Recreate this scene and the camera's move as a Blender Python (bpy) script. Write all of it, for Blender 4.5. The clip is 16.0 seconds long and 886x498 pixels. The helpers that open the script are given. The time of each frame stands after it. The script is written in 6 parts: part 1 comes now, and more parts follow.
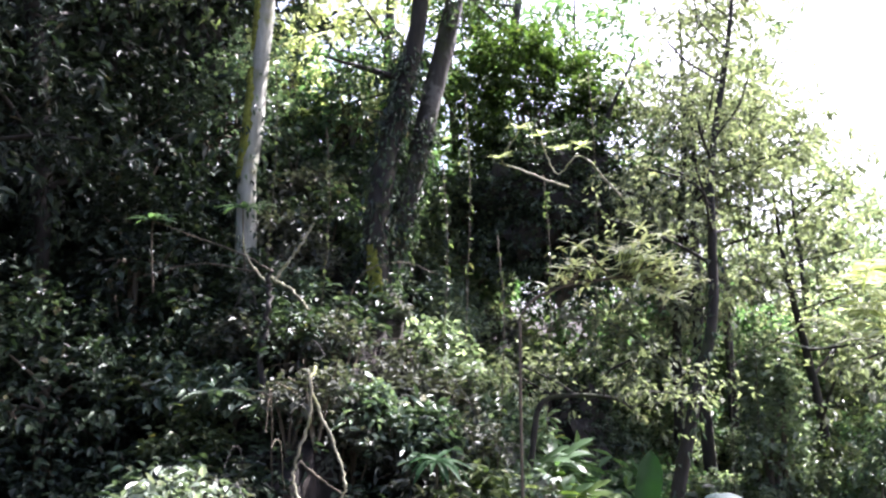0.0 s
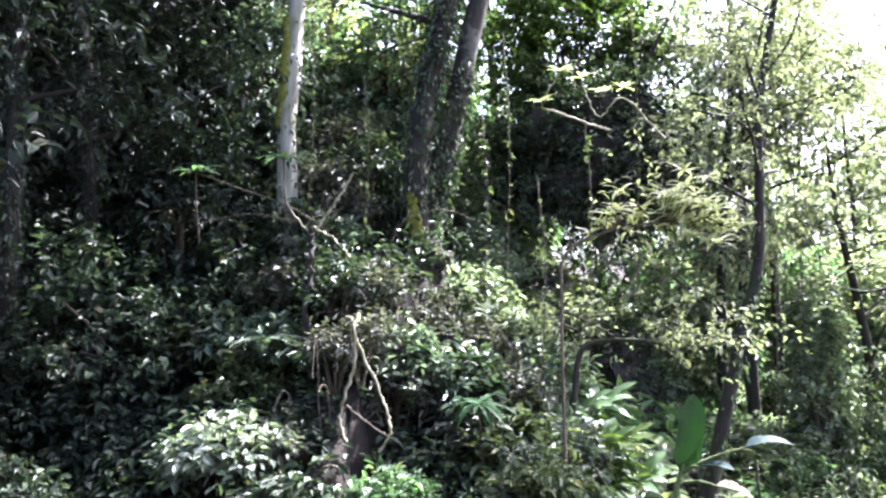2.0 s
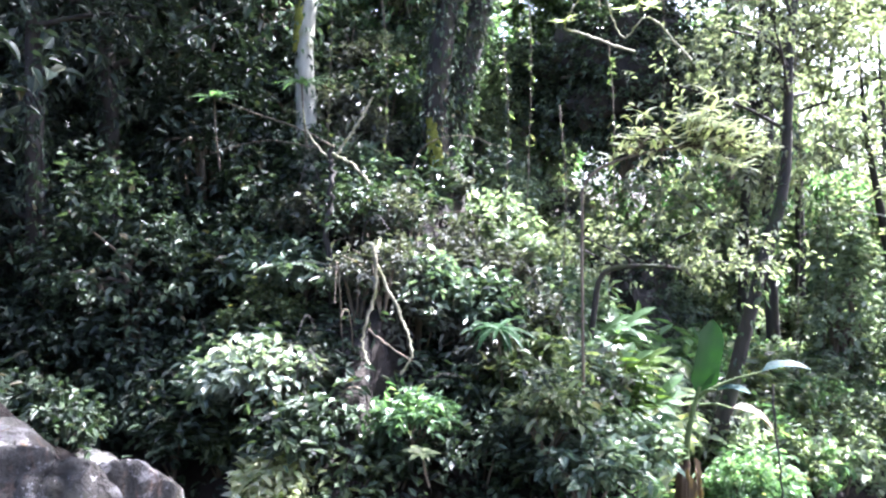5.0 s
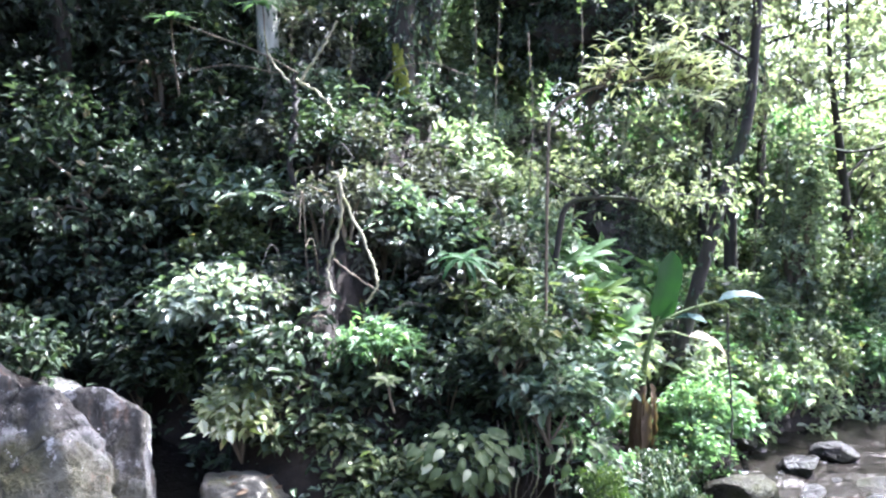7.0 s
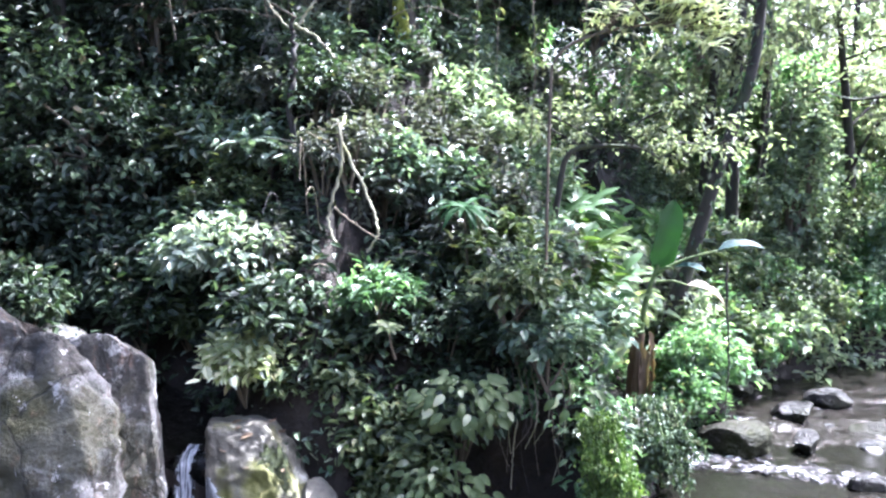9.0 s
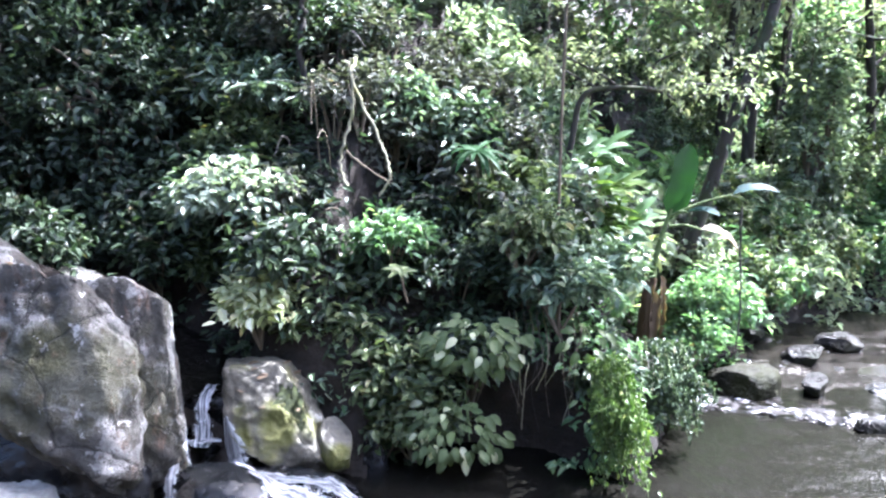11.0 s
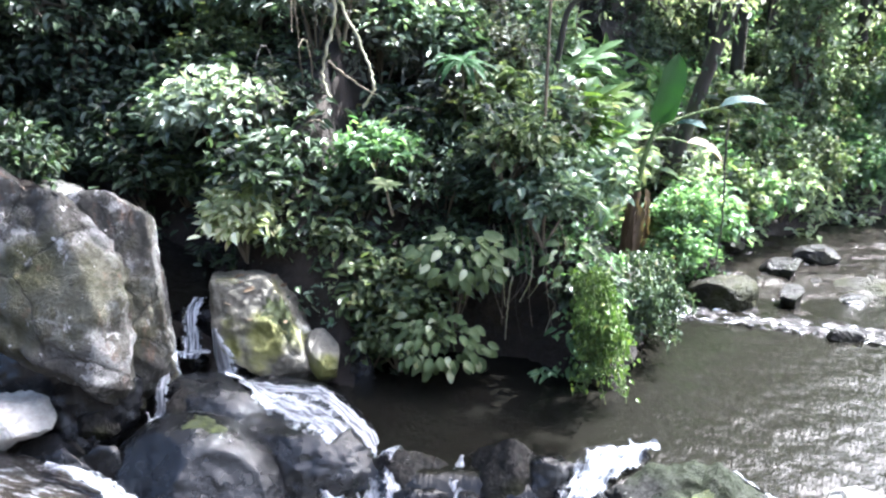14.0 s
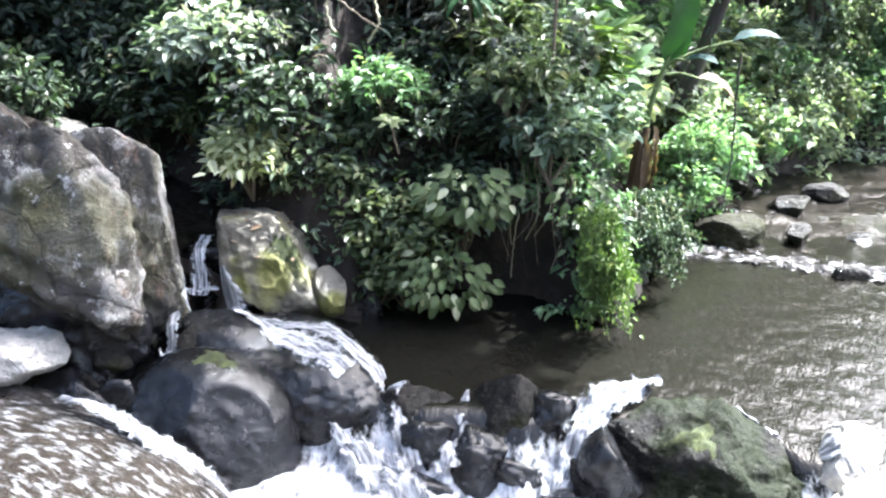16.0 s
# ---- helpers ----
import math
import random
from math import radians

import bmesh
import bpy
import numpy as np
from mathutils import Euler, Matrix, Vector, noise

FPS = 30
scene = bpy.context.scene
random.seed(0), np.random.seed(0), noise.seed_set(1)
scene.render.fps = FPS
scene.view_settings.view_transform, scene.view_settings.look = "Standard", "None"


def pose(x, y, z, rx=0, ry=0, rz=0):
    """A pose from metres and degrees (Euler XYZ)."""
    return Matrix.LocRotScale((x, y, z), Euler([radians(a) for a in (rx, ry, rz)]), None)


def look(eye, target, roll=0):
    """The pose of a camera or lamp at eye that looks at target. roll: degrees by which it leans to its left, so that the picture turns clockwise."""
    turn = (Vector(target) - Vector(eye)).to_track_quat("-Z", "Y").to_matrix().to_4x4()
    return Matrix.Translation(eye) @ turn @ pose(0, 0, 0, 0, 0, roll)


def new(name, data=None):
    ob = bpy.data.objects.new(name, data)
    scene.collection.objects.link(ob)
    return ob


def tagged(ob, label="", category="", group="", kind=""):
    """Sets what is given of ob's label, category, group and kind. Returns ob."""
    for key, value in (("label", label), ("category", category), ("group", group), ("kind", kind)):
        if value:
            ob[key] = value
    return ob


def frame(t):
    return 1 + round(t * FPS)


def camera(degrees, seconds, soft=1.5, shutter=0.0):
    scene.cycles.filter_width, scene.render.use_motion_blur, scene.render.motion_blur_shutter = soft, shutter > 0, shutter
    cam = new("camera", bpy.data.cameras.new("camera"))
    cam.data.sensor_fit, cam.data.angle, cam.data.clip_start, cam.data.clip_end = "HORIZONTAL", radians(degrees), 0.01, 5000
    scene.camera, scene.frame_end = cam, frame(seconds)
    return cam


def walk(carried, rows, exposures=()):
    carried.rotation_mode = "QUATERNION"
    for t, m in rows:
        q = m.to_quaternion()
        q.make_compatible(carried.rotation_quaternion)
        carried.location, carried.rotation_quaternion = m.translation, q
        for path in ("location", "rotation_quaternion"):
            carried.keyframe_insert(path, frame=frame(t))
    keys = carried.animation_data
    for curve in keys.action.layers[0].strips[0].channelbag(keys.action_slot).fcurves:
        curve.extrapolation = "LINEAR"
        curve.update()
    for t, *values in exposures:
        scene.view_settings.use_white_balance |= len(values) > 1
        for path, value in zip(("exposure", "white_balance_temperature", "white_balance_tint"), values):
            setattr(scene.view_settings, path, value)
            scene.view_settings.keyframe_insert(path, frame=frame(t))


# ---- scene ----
# ---------- camera: one standing place, tilting down from the canopy to the stream ----------
cam = camera(62.2, 16.0, soft=2.35)
PATH = [
    (0.0, pose(0, 0, 3.6, 100.000, 0.000, 0.000)),
    (0.5, pose(0, 0, 3.6, 98.597, 0.535, 1.128)),
    (1.0, pose(0, 0, 3.6, 97.588, 0.379, 1.802)),
    (1.5, pose(0, 0, 3.6, 96.669, 0.367, 2.702)),
    (2.0, pose(0, 0, 3.6, 95.881, 0.432, 3.224)),
    (2.5, pose(0, 0, 3.6, 95.068, 0.634, 3.903)),
    (3.0, pose(0, 0, 3.6, 94.489, 0.629, 4.485)),
    (5.5, pose(0, 0, 3.6, 88.745, 0.498, 4.786)),
    (6.0, pose(0, 0, 3.6, 87.277, 0.304, 3.893)),
    (6.5, pose(0, 0, 3.6, 85.772, 0.170, 2.837)),
    (7.0, pose(0, 0, 3.6, 84.713, -0.062, 2.139)),
    (7.5, pose(0, 0, 3.6, 83.647, -0.219, 1.874)),
    (8.0, pose(0, 0, 3.6, 82.682, -0.321, 1.714)),
    (8.5, pose(0, 0, 3.6, 81.556, -0.278, 1.789)),
    (9.0, pose(0, 0, 3.6, 80.694, -0.164, 2.202)),
    (11.5, pose(0, 0, 3.6, 75.344, -0.006, 3.171)),
    (12.0, pose(0, 0, 3.6, 74.455, -0.101, 2.983)),
    (12.5, pose(0, 0, 3.6, 73.354, 0.183, 2.624)),
    (13.0, pose(0, 0, 3.6, 72.329, 0.194, 2.356)),
    (13.5, pose(0, 0, 3.6, 70.958, 0.014, 2.106)),
    (14.0, pose(0, 0, 3.6, 69.597, -0.323, 2.024)),
    (14.5, pose(0, 0, 3.6, 68.027, -0.507, 2.179)),
    (15.0, pose(0, 0, 3.6, 66.857, -0.362, 2.355)),
    (15.5, pose(0, 0, 3.6, 65.631, -0.235, 2.408)),
    (16.0, pose(0, 0, 3.6, 64.752, -0.174, 2.485)),
]
EXPOSURES = [(0.0, 2.6, 5700, 24), (3.0, 3.45, 5450, 24), (7.0, 3.6, 5300, 19), (9.0, 3.6, 5200, 20), (12.0, 3.62, 5250, 16), (16.0, 3.55, 5600, 10)]
walk(cam, PATH, EXPOSURES)

# ---------- sky and sun ----------
SUN_AZ, SUN_EL = 54.0, 54.0      # degrees to the right of straight ahead, and above the horizon
world = bpy.data.worlds.new("world")
scene.world = world
world.use_nodes = True
wn = world.node_tree
sky = wn.nodes.new("ShaderNodeTexSky")
sky.sky_type = "NISHITA"
sky.sun_disc = False
sky.sun_elevation = radians(SUN_EL)
sky.sun_rotation = radians(SUN_AZ)
sky.air_density, sky.dust_density, sky.ozone_density = 0.8, 8.0, 0.6
wn.links.new(sky.outputs[0], wn.nodes["Background"].inputs[0])
wn.nodes["Background"].inputs[1].default_value = 0.11
sun = new("sun", bpy.data.lights.new("sun", "SUN"))
sun.data.energy = 5.0
sun.data.angle = radians(0.5)
sun.data.color = (1.0, 0.95, 0.86)
_d = Vector((math.sin(radians(SUN_AZ)) * math.cos(radians(SUN_EL)), math.cos(radians(SUN_AZ)) * math.cos(radians(SUN_EL)), math.sin(radians(SUN_EL))))
sun.matrix_world = look(_d * 40, (0, 0, 0))


# ---------- materials ----------
def material(name):
    m = bpy.data.materials.new(name)
    m.use_nodes = True
    nt = m.node_tree
    return m, nt, nt.nodes["Principled BSDF"], nt.nodes["Material Output"]


def node(nt, kind, **values):
    n = nt.nodes.new(kind)
    for key, value in values.items():
        n.inputs[key.replace("_", " ")].default_value = value
    return n


def ramp(nt, source, stops):
    r = nt.nodes.new("ShaderNodeValToRGB")
    el = r.color_ramp.elements
    el[0].position, el[0].color = stops[0][0], (*stops[0][1], 1)
    el[1].position, el[1].color = stops[-1][0], (*stops[-1][1], 1)
    for p, c in stops[1:-1]:
        e = el.new(p)
        e.color = (*c, 1)
    nt.links.new(source, r.inputs[0])
    return r.outputs[0]


def mixed(nt, fac, a, b, blend="MIX"):
    n = nt.nodes.new("ShaderNodeMix")
    n.data_type, n.blend_type = "RGBA", blend
    for slot, value in ((0, fac), (6, a), (7, b)):
        if isinstance(value, bpy.types.NodeSocket):
            nt.links.new(value, n.inputs[slot])
        elif slot == 0:
            n.inputs[0].default_value = value
        else:
            n.inputs[slot].default_value = (*value, 1)
    return n.outputs[2]


def noise_of(nt, scale, detail=4.0, rough=0.55, stretch=(1, 1, 1), coords="Object"):
    tc = nt.nodes.new("ShaderNodeTexCoord")
    mp = nt.nodes.new("ShaderNodeMapping")
    mp.inputs["Scale"].default_value = stretch
    nt.links.new(tc.outputs[coords], mp.inputs[0])
    n = node(nt, "ShaderNodeTexNoise", Scale=scale, Detail=detail, Roughness=rough)
    nt.links.new(mp.outputs[0], n.inputs[0])
    return n.outputs[0]


def bump_to(nt, target, height, strength, distance):
    b = node(nt, "ShaderNodeBump", Strength=strength, Distance=distance)
    nt.links.new(height, b.inputs["Height"])
    nt.links.new(b.outputs[0], target.inputs["Normal"])


def leaf_material(name, dark, mid, light, odd, through_light=0.3, gloss=0.36, shine=0.5):
    m, nt, p, out = material(name)
    geo = nt.nodes.new("ShaderNodeNewGeometry")
    col = ramp(nt, geo.outputs["Random Per Island"], [(0.0, dark), (0.45, mid), (0.85, light), (0.97, light), (1.0, odd)])
    patch = noise_of(nt, 1.4, 2.0)
    col = mixed(nt, 0.45, col, ramp(nt, patch, [(0.35, (0.55, 0.55, 0.5)), (0.65, (1.25, 1.25, 1.2))]), "MULTIPLY")
    grain = noise_of(nt, 60.0, 2.0)
    col = mixed(nt, 0.25, col, ramp(nt, grain, [(0.3, (0.6, 0.6, 0.6)), (0.7, (1.2, 1.2, 1.1))]), "MULTIPLY")
    nt.links.new(col, p.inputs["Base Color"])
    p.inputs["Roughness"].default_value = gloss
    p.inputs["Specular IOR Level"].default_value = shine
    bump_to(nt, p, grain, 0.25, 0.01)
    tr = nt.nodes.new("ShaderNodeBsdfTranslucent")
    nt.links.new(mixed(nt, 1.0, col, (1.3, 1.5, 0.8), "MULTIPLY"), tr.inputs[0])
    mx = nt.nodes.new("ShaderNodeMixShader")
    mx.inputs[0].default_value = through_light
    nt.links.new(p.outputs[0], mx.inputs[1])
    nt.links.new(tr.outputs[0], mx.inputs[2])
    nt.links.new(mx.outputs[0], out.inputs[0])
    return m


def bark_material(name, dark, light, moss=None, moss_from=0.55, moss_scale=1.2, pale=None):
    m, nt, p, out = material(name)
    streak = noise_of(nt, 9.0, 6.0, 0.6, (1, 1, 0.18))
    col = ramp(nt, streak, [(0.3, dark), (0.7, light)])
    if pale:
        col = mixed(nt, ramp(nt, noise_of(nt, 3.2, 3.0), [(0.5, (0, 0, 0)), (0.58, (1, 1, 1))]), col, pale)
    if moss:
        mask = ramp(nt, noise_of(nt, moss_scale, 5.0, 0.6), [(moss_from, (0, 0, 0)), (moss_from + 0.1, (1, 1, 1))])
        col = mixed(nt, mask, col, mixed(nt, noise_of(nt, 25.0), moss, tuple(0.4 * c for c in moss)))
    nt.links.new(col, p.inputs["Base Color"])
    p.inputs["Roughness"].default_value = 0.85
    bump_to(nt, p, streak, 0.7, 0.03)
    return m


def rock_material(name, dark, mid, light, moss_from=0.6, moss=(0.10, 0.12, 0.025), lichen_from=0.62, gloss=0.75, lichen=(0.55, 0.54, 0.5), relief=0.9, cracked=0.0, grain=6.0, lichen_scale=3.4, speckle=0.5, shine=0.5):
    m, nt, p, out = material(name)
    p.inputs["Specular IOR Level"].default_value = shine
    big = noise_of(nt, 1.8, 6.0, 0.62)
    col = ramp(nt, big, [(0.30, dark), (0.5, mid), (0.72, light)])
    fine = noise_of(nt, 24.0, 5.0, 0.6)
    col = mixed(nt, speckle, col, ramp(nt, fine, [(0.3, (0.55, 0.55, 0.55)), (0.7, (1.3, 1.3, 1.3))]), "MULTIPLY")
    lic = ramp(nt, noise_of(nt, lichen_scale, 8.0, 0.7), [(lichen_from, (0, 0, 0)), (lichen_from + 0.03, (1, 1, 1))])
    col = mixed(nt, lic, col, lichen)
    stain = ramp(nt, noise_of(nt, 2.6, 5.0, 0.6, (1.5, 1.5, 0.5)), [(0.30, (0.25, 0.24, 0.22)), (0.42, (1, 1, 1))])
    col = mixed(nt, 0.8, col, stain, "MULTIPLY")
    if cracked:
        tc = nt.nodes.new("ShaderNodeTexCoord")
        warp = mixed(nt, 0.35, tc.outputs["Object"], node(nt, "ShaderNodeTexNoise", Scale=2.2, Detail=5.0).outputs[1], "ADD")
        vor = nt.nodes.new("ShaderNodeTexVoronoi")
        vor.feature = "DISTANCE_TO_EDGE"
        vor.inputs["Scale"].default_value = cracked
        nt.links.new(warp, vor.inputs["Vector"])
        col = mixed(nt, 0.75, col, ramp(nt, vor.outputs["Distance"], [(0.0, (0.12, 0.11, 0.10)), (0.035, (0.75, 0.75, 0.75)), (0.09, (1, 1, 1))]), "MULTIPLY")
        plate = nt.nodes.new("ShaderNodeTexVoronoi")
        plate.inputs["Scale"].default_value = cracked
        nt.links.new(warp, plate.inputs["Vector"])
        col = mixed(nt, 0.6, col, ramp(nt, plate.outputs["Color"], [(0.2, (0.6, 0.58, 0.54)), (0.8, (1.45, 1.45, 1.45))]), "MULTIPLY")
    mm = ramp(nt, noise_of(nt, 1.5, 5.0, 0.55, (1, 1, 1.0)), [(moss_from, (0, 0, 0)), (moss_from + 0.09, (1, 1, 1))])
    col = mixed(nt, mm, col, mixed(nt, noise_of(nt, 30.0), moss, tuple(0.45 * c for c in moss)))
    nt.links.new(col, p.inputs["Base Color"])
    damp = noise_of(nt, 7.0, 5.0, 0.65)
    nt.links.new(ramp(nt, damp, [(0.35, (gloss * 0.6,) * 3), (0.7, (min(1.0, gloss * 1.9),) * 3)]), p.inputs["Roughness"])
    bump_to(nt, p, mixed(nt, 0.5, noise_of(nt, grain, 8.0, 0.7), fine), relief, 0.42 / grain)
    return m


def blotch(nt, centre, radius, soft=0.25, rag=0.9, scale=3.0):
    """A ragged patch round a point of the thing, 1 inside and 0 outside."""
    tc = nt.nodes.new("ShaderNodeTexCoord")
    d = nt.nodes.new("ShaderNodeVectorMath")
    d.operation = "DISTANCE"
    nt.links.new(tc.outputs["Object"], d.inputs[0])
    d.inputs[1].default_value = centre
    m = nt.nodes.new("ShaderNodeMath")
    m.operation = "MULTIPLY_ADD"
    nt.links.new(noise_of(nt, scale, 9.0, 0.65), m.inputs[0])
    m.inputs[1].default_value = rag * radius * 2
    nt.links.new(d.outputs["Value"], m.inputs[2])
    edge = radius * (1 + rag)
    return ramp(nt, m.outputs[0], [(edge * (1 - soft), (1, 1, 1)), (edge, (0, 0, 0))])


def boulder_material(name, patches=()):
    """Weathered grey rock: pale crusts with sharp borders, rusty streaks, olive moss, dark pits and cracks."""
    m, nt, p, out = material(name)
    col = ramp(nt, noise_of(nt, 0.9, 9.0, 0.68), [(0.32, (0.034, 0.031, 0.025)), (0.5, (0.075, 0.07, 0.059)), (0.68, (0.13, 0.123, 0.108))])
    fine = noise_of(nt, 34.0, 6.0, 0.65)
    crust = ramp(nt, noise_of(nt, 1.9, 11.0, 0.74), [(0.505, (0, 0, 0)), (0.525, (1, 1, 1))])
    col = mixed(nt, crust, col, mixed(nt, noise_of(nt, 7.0, 6.0, 0.7), (0.15, 0.147, 0.14), (0.33, 0.325, 0.31)))
    moss = ramp(nt, noise_of(nt, 0.75, 9.0, 0.62), [(0.50, (0, 0, 0)), (0.58, (1, 1, 1))])
    col = mixed(nt, mixed(nt, 0.8, (0, 0, 0), moss), col, mixed(nt, noise_of(nt, 11.0, 6.0, 0.7), (0.035, 0.034, 0.012), (0.08, 0.076, 0.032)))
    for centre, radius, low, high in patches:
        col = mixed(nt, blotch(nt, centre, radius), col, mixed(nt, noise_of(nt, 11.0, 6.0, 0.7), low, high))
    lichen = ramp(nt, noise_of(nt, 5.2, 10.0, 0.72), [(0.60, (0, 0, 0)), (0.62, (1, 1, 1))])
    col = mixed(nt, lichen, col, (0.46, 0.45, 0.42))
    rust = ramp(nt, noise_of(nt, 3.4, 8.0, 0.7, (1.6, 1.6, 0.6)), [(0.57, (0, 0, 0)), (0.68, (1, 1, 1))])
    col = mixed(nt, mixed(nt, 0.6, (0, 0, 0), rust), col, (0.2, 0.12, 0.075))
    col = mixed(nt, 0.55, col, ramp(nt, fine, [(0.3, (0.45, 0.45, 0.45)), (0.7, (1.35, 1.35, 1.35))]), "MULTIPLY")
    pits = ramp(nt, noise_of(nt, 8.0, 7.0, 0.68), [(0.33, (0.18, 0.17, 0.15)), (0.40, (1, 1, 1))])
    col = mixed(nt, 0.9, col, pits, "MULTIPLY")
    tc = nt.nodes.new("ShaderNodeTexCoord")
    warp = mixed(nt, 0.4, tc.outputs["Object"], node(nt, "ShaderNodeTexNoise", Scale=1.7, Detail=7.0, Roughness=0.7).outputs[1], "ADD")
    vor = nt.nodes.new("ShaderNodeTexVoronoi")
    vor.feature = "DISTANCE_TO_EDGE"
    vor.inputs["Scale"].default_value = 0.8
    nt.links.new(warp, vor.inputs["Vector"])
    crack = ramp(nt, vor.outputs["Distance"], [(0.0, (0.2, 0.18, 0.16)), (0.007, (0.75, 0.75, 0.75)), (0.02, (1, 1, 1))])
    col = mixed(nt, 0.85, col, crack, "MULTIPLY")
    nt.links.new(col, p.inputs["Base Color"])
    p.inputs["Roughness"].default_value = 0.8
    h = mixed(nt, 0.5, mixed(nt, 0.5, noise_of(nt, 5.0, 10.0, 0.7), fine), crack, "MULTIPLY")
    bump_to(nt, p, h, 1.0, 0.09)
    return m


def water_material(name, deep, shallow, ripple=6.0, strength=0.25, foam_from=0.9, stretch=(1, 1, 1), coords="Object", foam_scale=7.0, foam_soft=0.08, rough=0.04, swell=0.06, churn=0.0, froth=(0.16, 0.175, 0.21)):
    m, nt, p, out = material(name)
    col = mixed(nt, noise_of(nt, 0.7, 3.0), deep, shallow)
    f = noise_of(nt, foam_scale, 7.0, 0.66, stretch, coords)
    if churn:
        at = nt.nodes.new("ShaderNodeAttribute")
        at.attribute_name = "churn"
        ma = nt.nodes.new("ShaderNodeMath")
        ma.operation = "MULTIPLY_ADD"
        nt.links.new(at.outputs["Fac"], ma.inputs[0])
        ma.inputs[1].default_value = churn
        nt.links.new(f, ma.inputs[2])
        f = ma.outputs[0]
    mask = ramp(nt, f, [(foam_from, (0, 0, 0)), (foam_from + foam_soft, (1, 1, 1))])
    white = mixed(nt, noise_of(nt, 16.0, 6.0, 0.7, stretch, coords), froth, (0.80, 0.82, 0.84))
    nt.links.new(mixed(nt, mask, col, white), p.inputs["Base Color"])
    nt.links.new(ramp(nt, mask, [(0.0, (rough, rough, rough)), (1.0, (0.55, 0.55, 0.55))]), p.inputs["Roughness"])
    p.inputs["IOR"].default_value = 1.33
    h = mixed(nt, 0.2, noise_of(nt, ripple, 4.0, 0.55, stretch, coords), noise_of(nt, ripple * 4.0, 3.0, 0.5, stretch, coords))
    bump_to(nt, p, h, strength, swell)
    return m


LEAF_DARK = leaf_material("leaf_dark", (0.010, 0.019, 0.010), (0.037, 0.059, 0.032), (0.086, 0.117, 0.068), (0.12, 0.10, 0.05), 0.22, 0.42, 0.4)
LEAF_MID = leaf_material("leaf_mid", (0.022, 0.038, 0.016), (0.090, 0.120, 0.052), (0.175, 0.205, 0.104), (0.2, 0.18, 0.07), 0.3, 0.42, 0.4)
LEAF_GREY = leaf_material("leaf_grey", (0.045, 0.075, 0.048), (0.10, 0.145, 0.096), (0.19, 0.24, 0.168), (0.26, 0.25, 0.16), 0.24, 0.38)
# Lightened leaves: white glints of light are part of this colour.
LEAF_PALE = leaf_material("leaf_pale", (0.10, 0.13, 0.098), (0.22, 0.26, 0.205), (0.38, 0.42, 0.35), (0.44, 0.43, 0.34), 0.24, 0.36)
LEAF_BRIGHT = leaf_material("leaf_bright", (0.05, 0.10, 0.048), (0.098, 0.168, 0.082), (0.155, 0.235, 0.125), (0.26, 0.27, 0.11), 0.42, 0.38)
# Whitened yellow leaves, with strong sunlight put into the colour.
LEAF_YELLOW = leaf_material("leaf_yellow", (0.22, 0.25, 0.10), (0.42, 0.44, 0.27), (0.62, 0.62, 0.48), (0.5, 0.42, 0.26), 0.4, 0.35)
# Far and haze leaves are paled: haze and sun glare sit in their colour.
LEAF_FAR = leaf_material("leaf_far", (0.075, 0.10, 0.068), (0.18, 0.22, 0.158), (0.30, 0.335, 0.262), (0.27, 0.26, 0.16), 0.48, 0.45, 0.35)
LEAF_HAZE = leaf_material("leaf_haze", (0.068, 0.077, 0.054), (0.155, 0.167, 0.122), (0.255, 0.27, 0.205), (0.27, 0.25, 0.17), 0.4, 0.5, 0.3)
LEAF_CREEPER = leaf_material("leaf_creeper", (0.028, 0.052, 0.012), (0.058, 0.098, 0.022), (0.10, 0.148, 0.038), (0.16, 0.17, 0.05), 0.34, 0.45, 0.3)
# Near-black leaves: the left slope's shade is put into their colour.
LEAF_SHADED = leaf_material("leaf_shaded", (0.006, 0.011, 0.007), (0.018, 0.029, 0.018), (0.046, 0.064, 0.042), (0.07, 0.06, 0.03), 0.12, 0.5, 0.28)
LEAF_BANANA = leaf_material("leaf_banana", (0.012, 0.042, 0.010), (0.018, 0.055, 0.012), (0.024, 0.066, 0.015), (0.024, 0.066, 0.015), 0.3, 0.5, 0.2)
LEAF_STRAP = leaf_material("leaf_strap", (0.02, 0.05, 0.02), (0.03, 0.075, 0.028), (0.045, 0.10, 0.038), (0.05, 0.1, 0.04), 0.3, 0.55, 0.12)
LEAF_BLUE = leaf_material("leaf_banana_pale", (0.009, 0.029, 0.028), (0.013, 0.036, 0.035), (0.018, 0.044, 0.042), (0.018, 0.044, 0.042), 0.15, 0.6, 0.12)
LEAF_DRY = leaf_material("leaf_dry", (0.05, 0.032, 0.018), (0.10, 0.066, 0.038), (0.175, 0.122, 0.076), (0.24, 0.18, 0.12), 0.15, 0.7)
LEAF_WITHERED = leaf_material("leaf_withered", (0.04, 0.042, 0.032), (0.085, 0.09, 0.07), (0.16, 0.165, 0.135), (0.17, 0.13, 0.08), 0.2, 0.5, 0.3)
LEAF_BROAD = leaf_material("leaf_broad", (0.034, 0.055, 0.022), (0.068, 0.100, 0.040), (0.125, 0.16, 0.068), (0.26, 0.25, 0.075), 0.3, 0.5, 0.25)
BARK_PALE = bark_material("bark_pale", (0.15, 0.15, 0.115), (0.42, 0.42, 0.345), (0.17, 0.19, 0.035), 0.55, 0.9)
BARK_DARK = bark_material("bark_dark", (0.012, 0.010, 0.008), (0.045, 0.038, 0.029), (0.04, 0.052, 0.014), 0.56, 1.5)
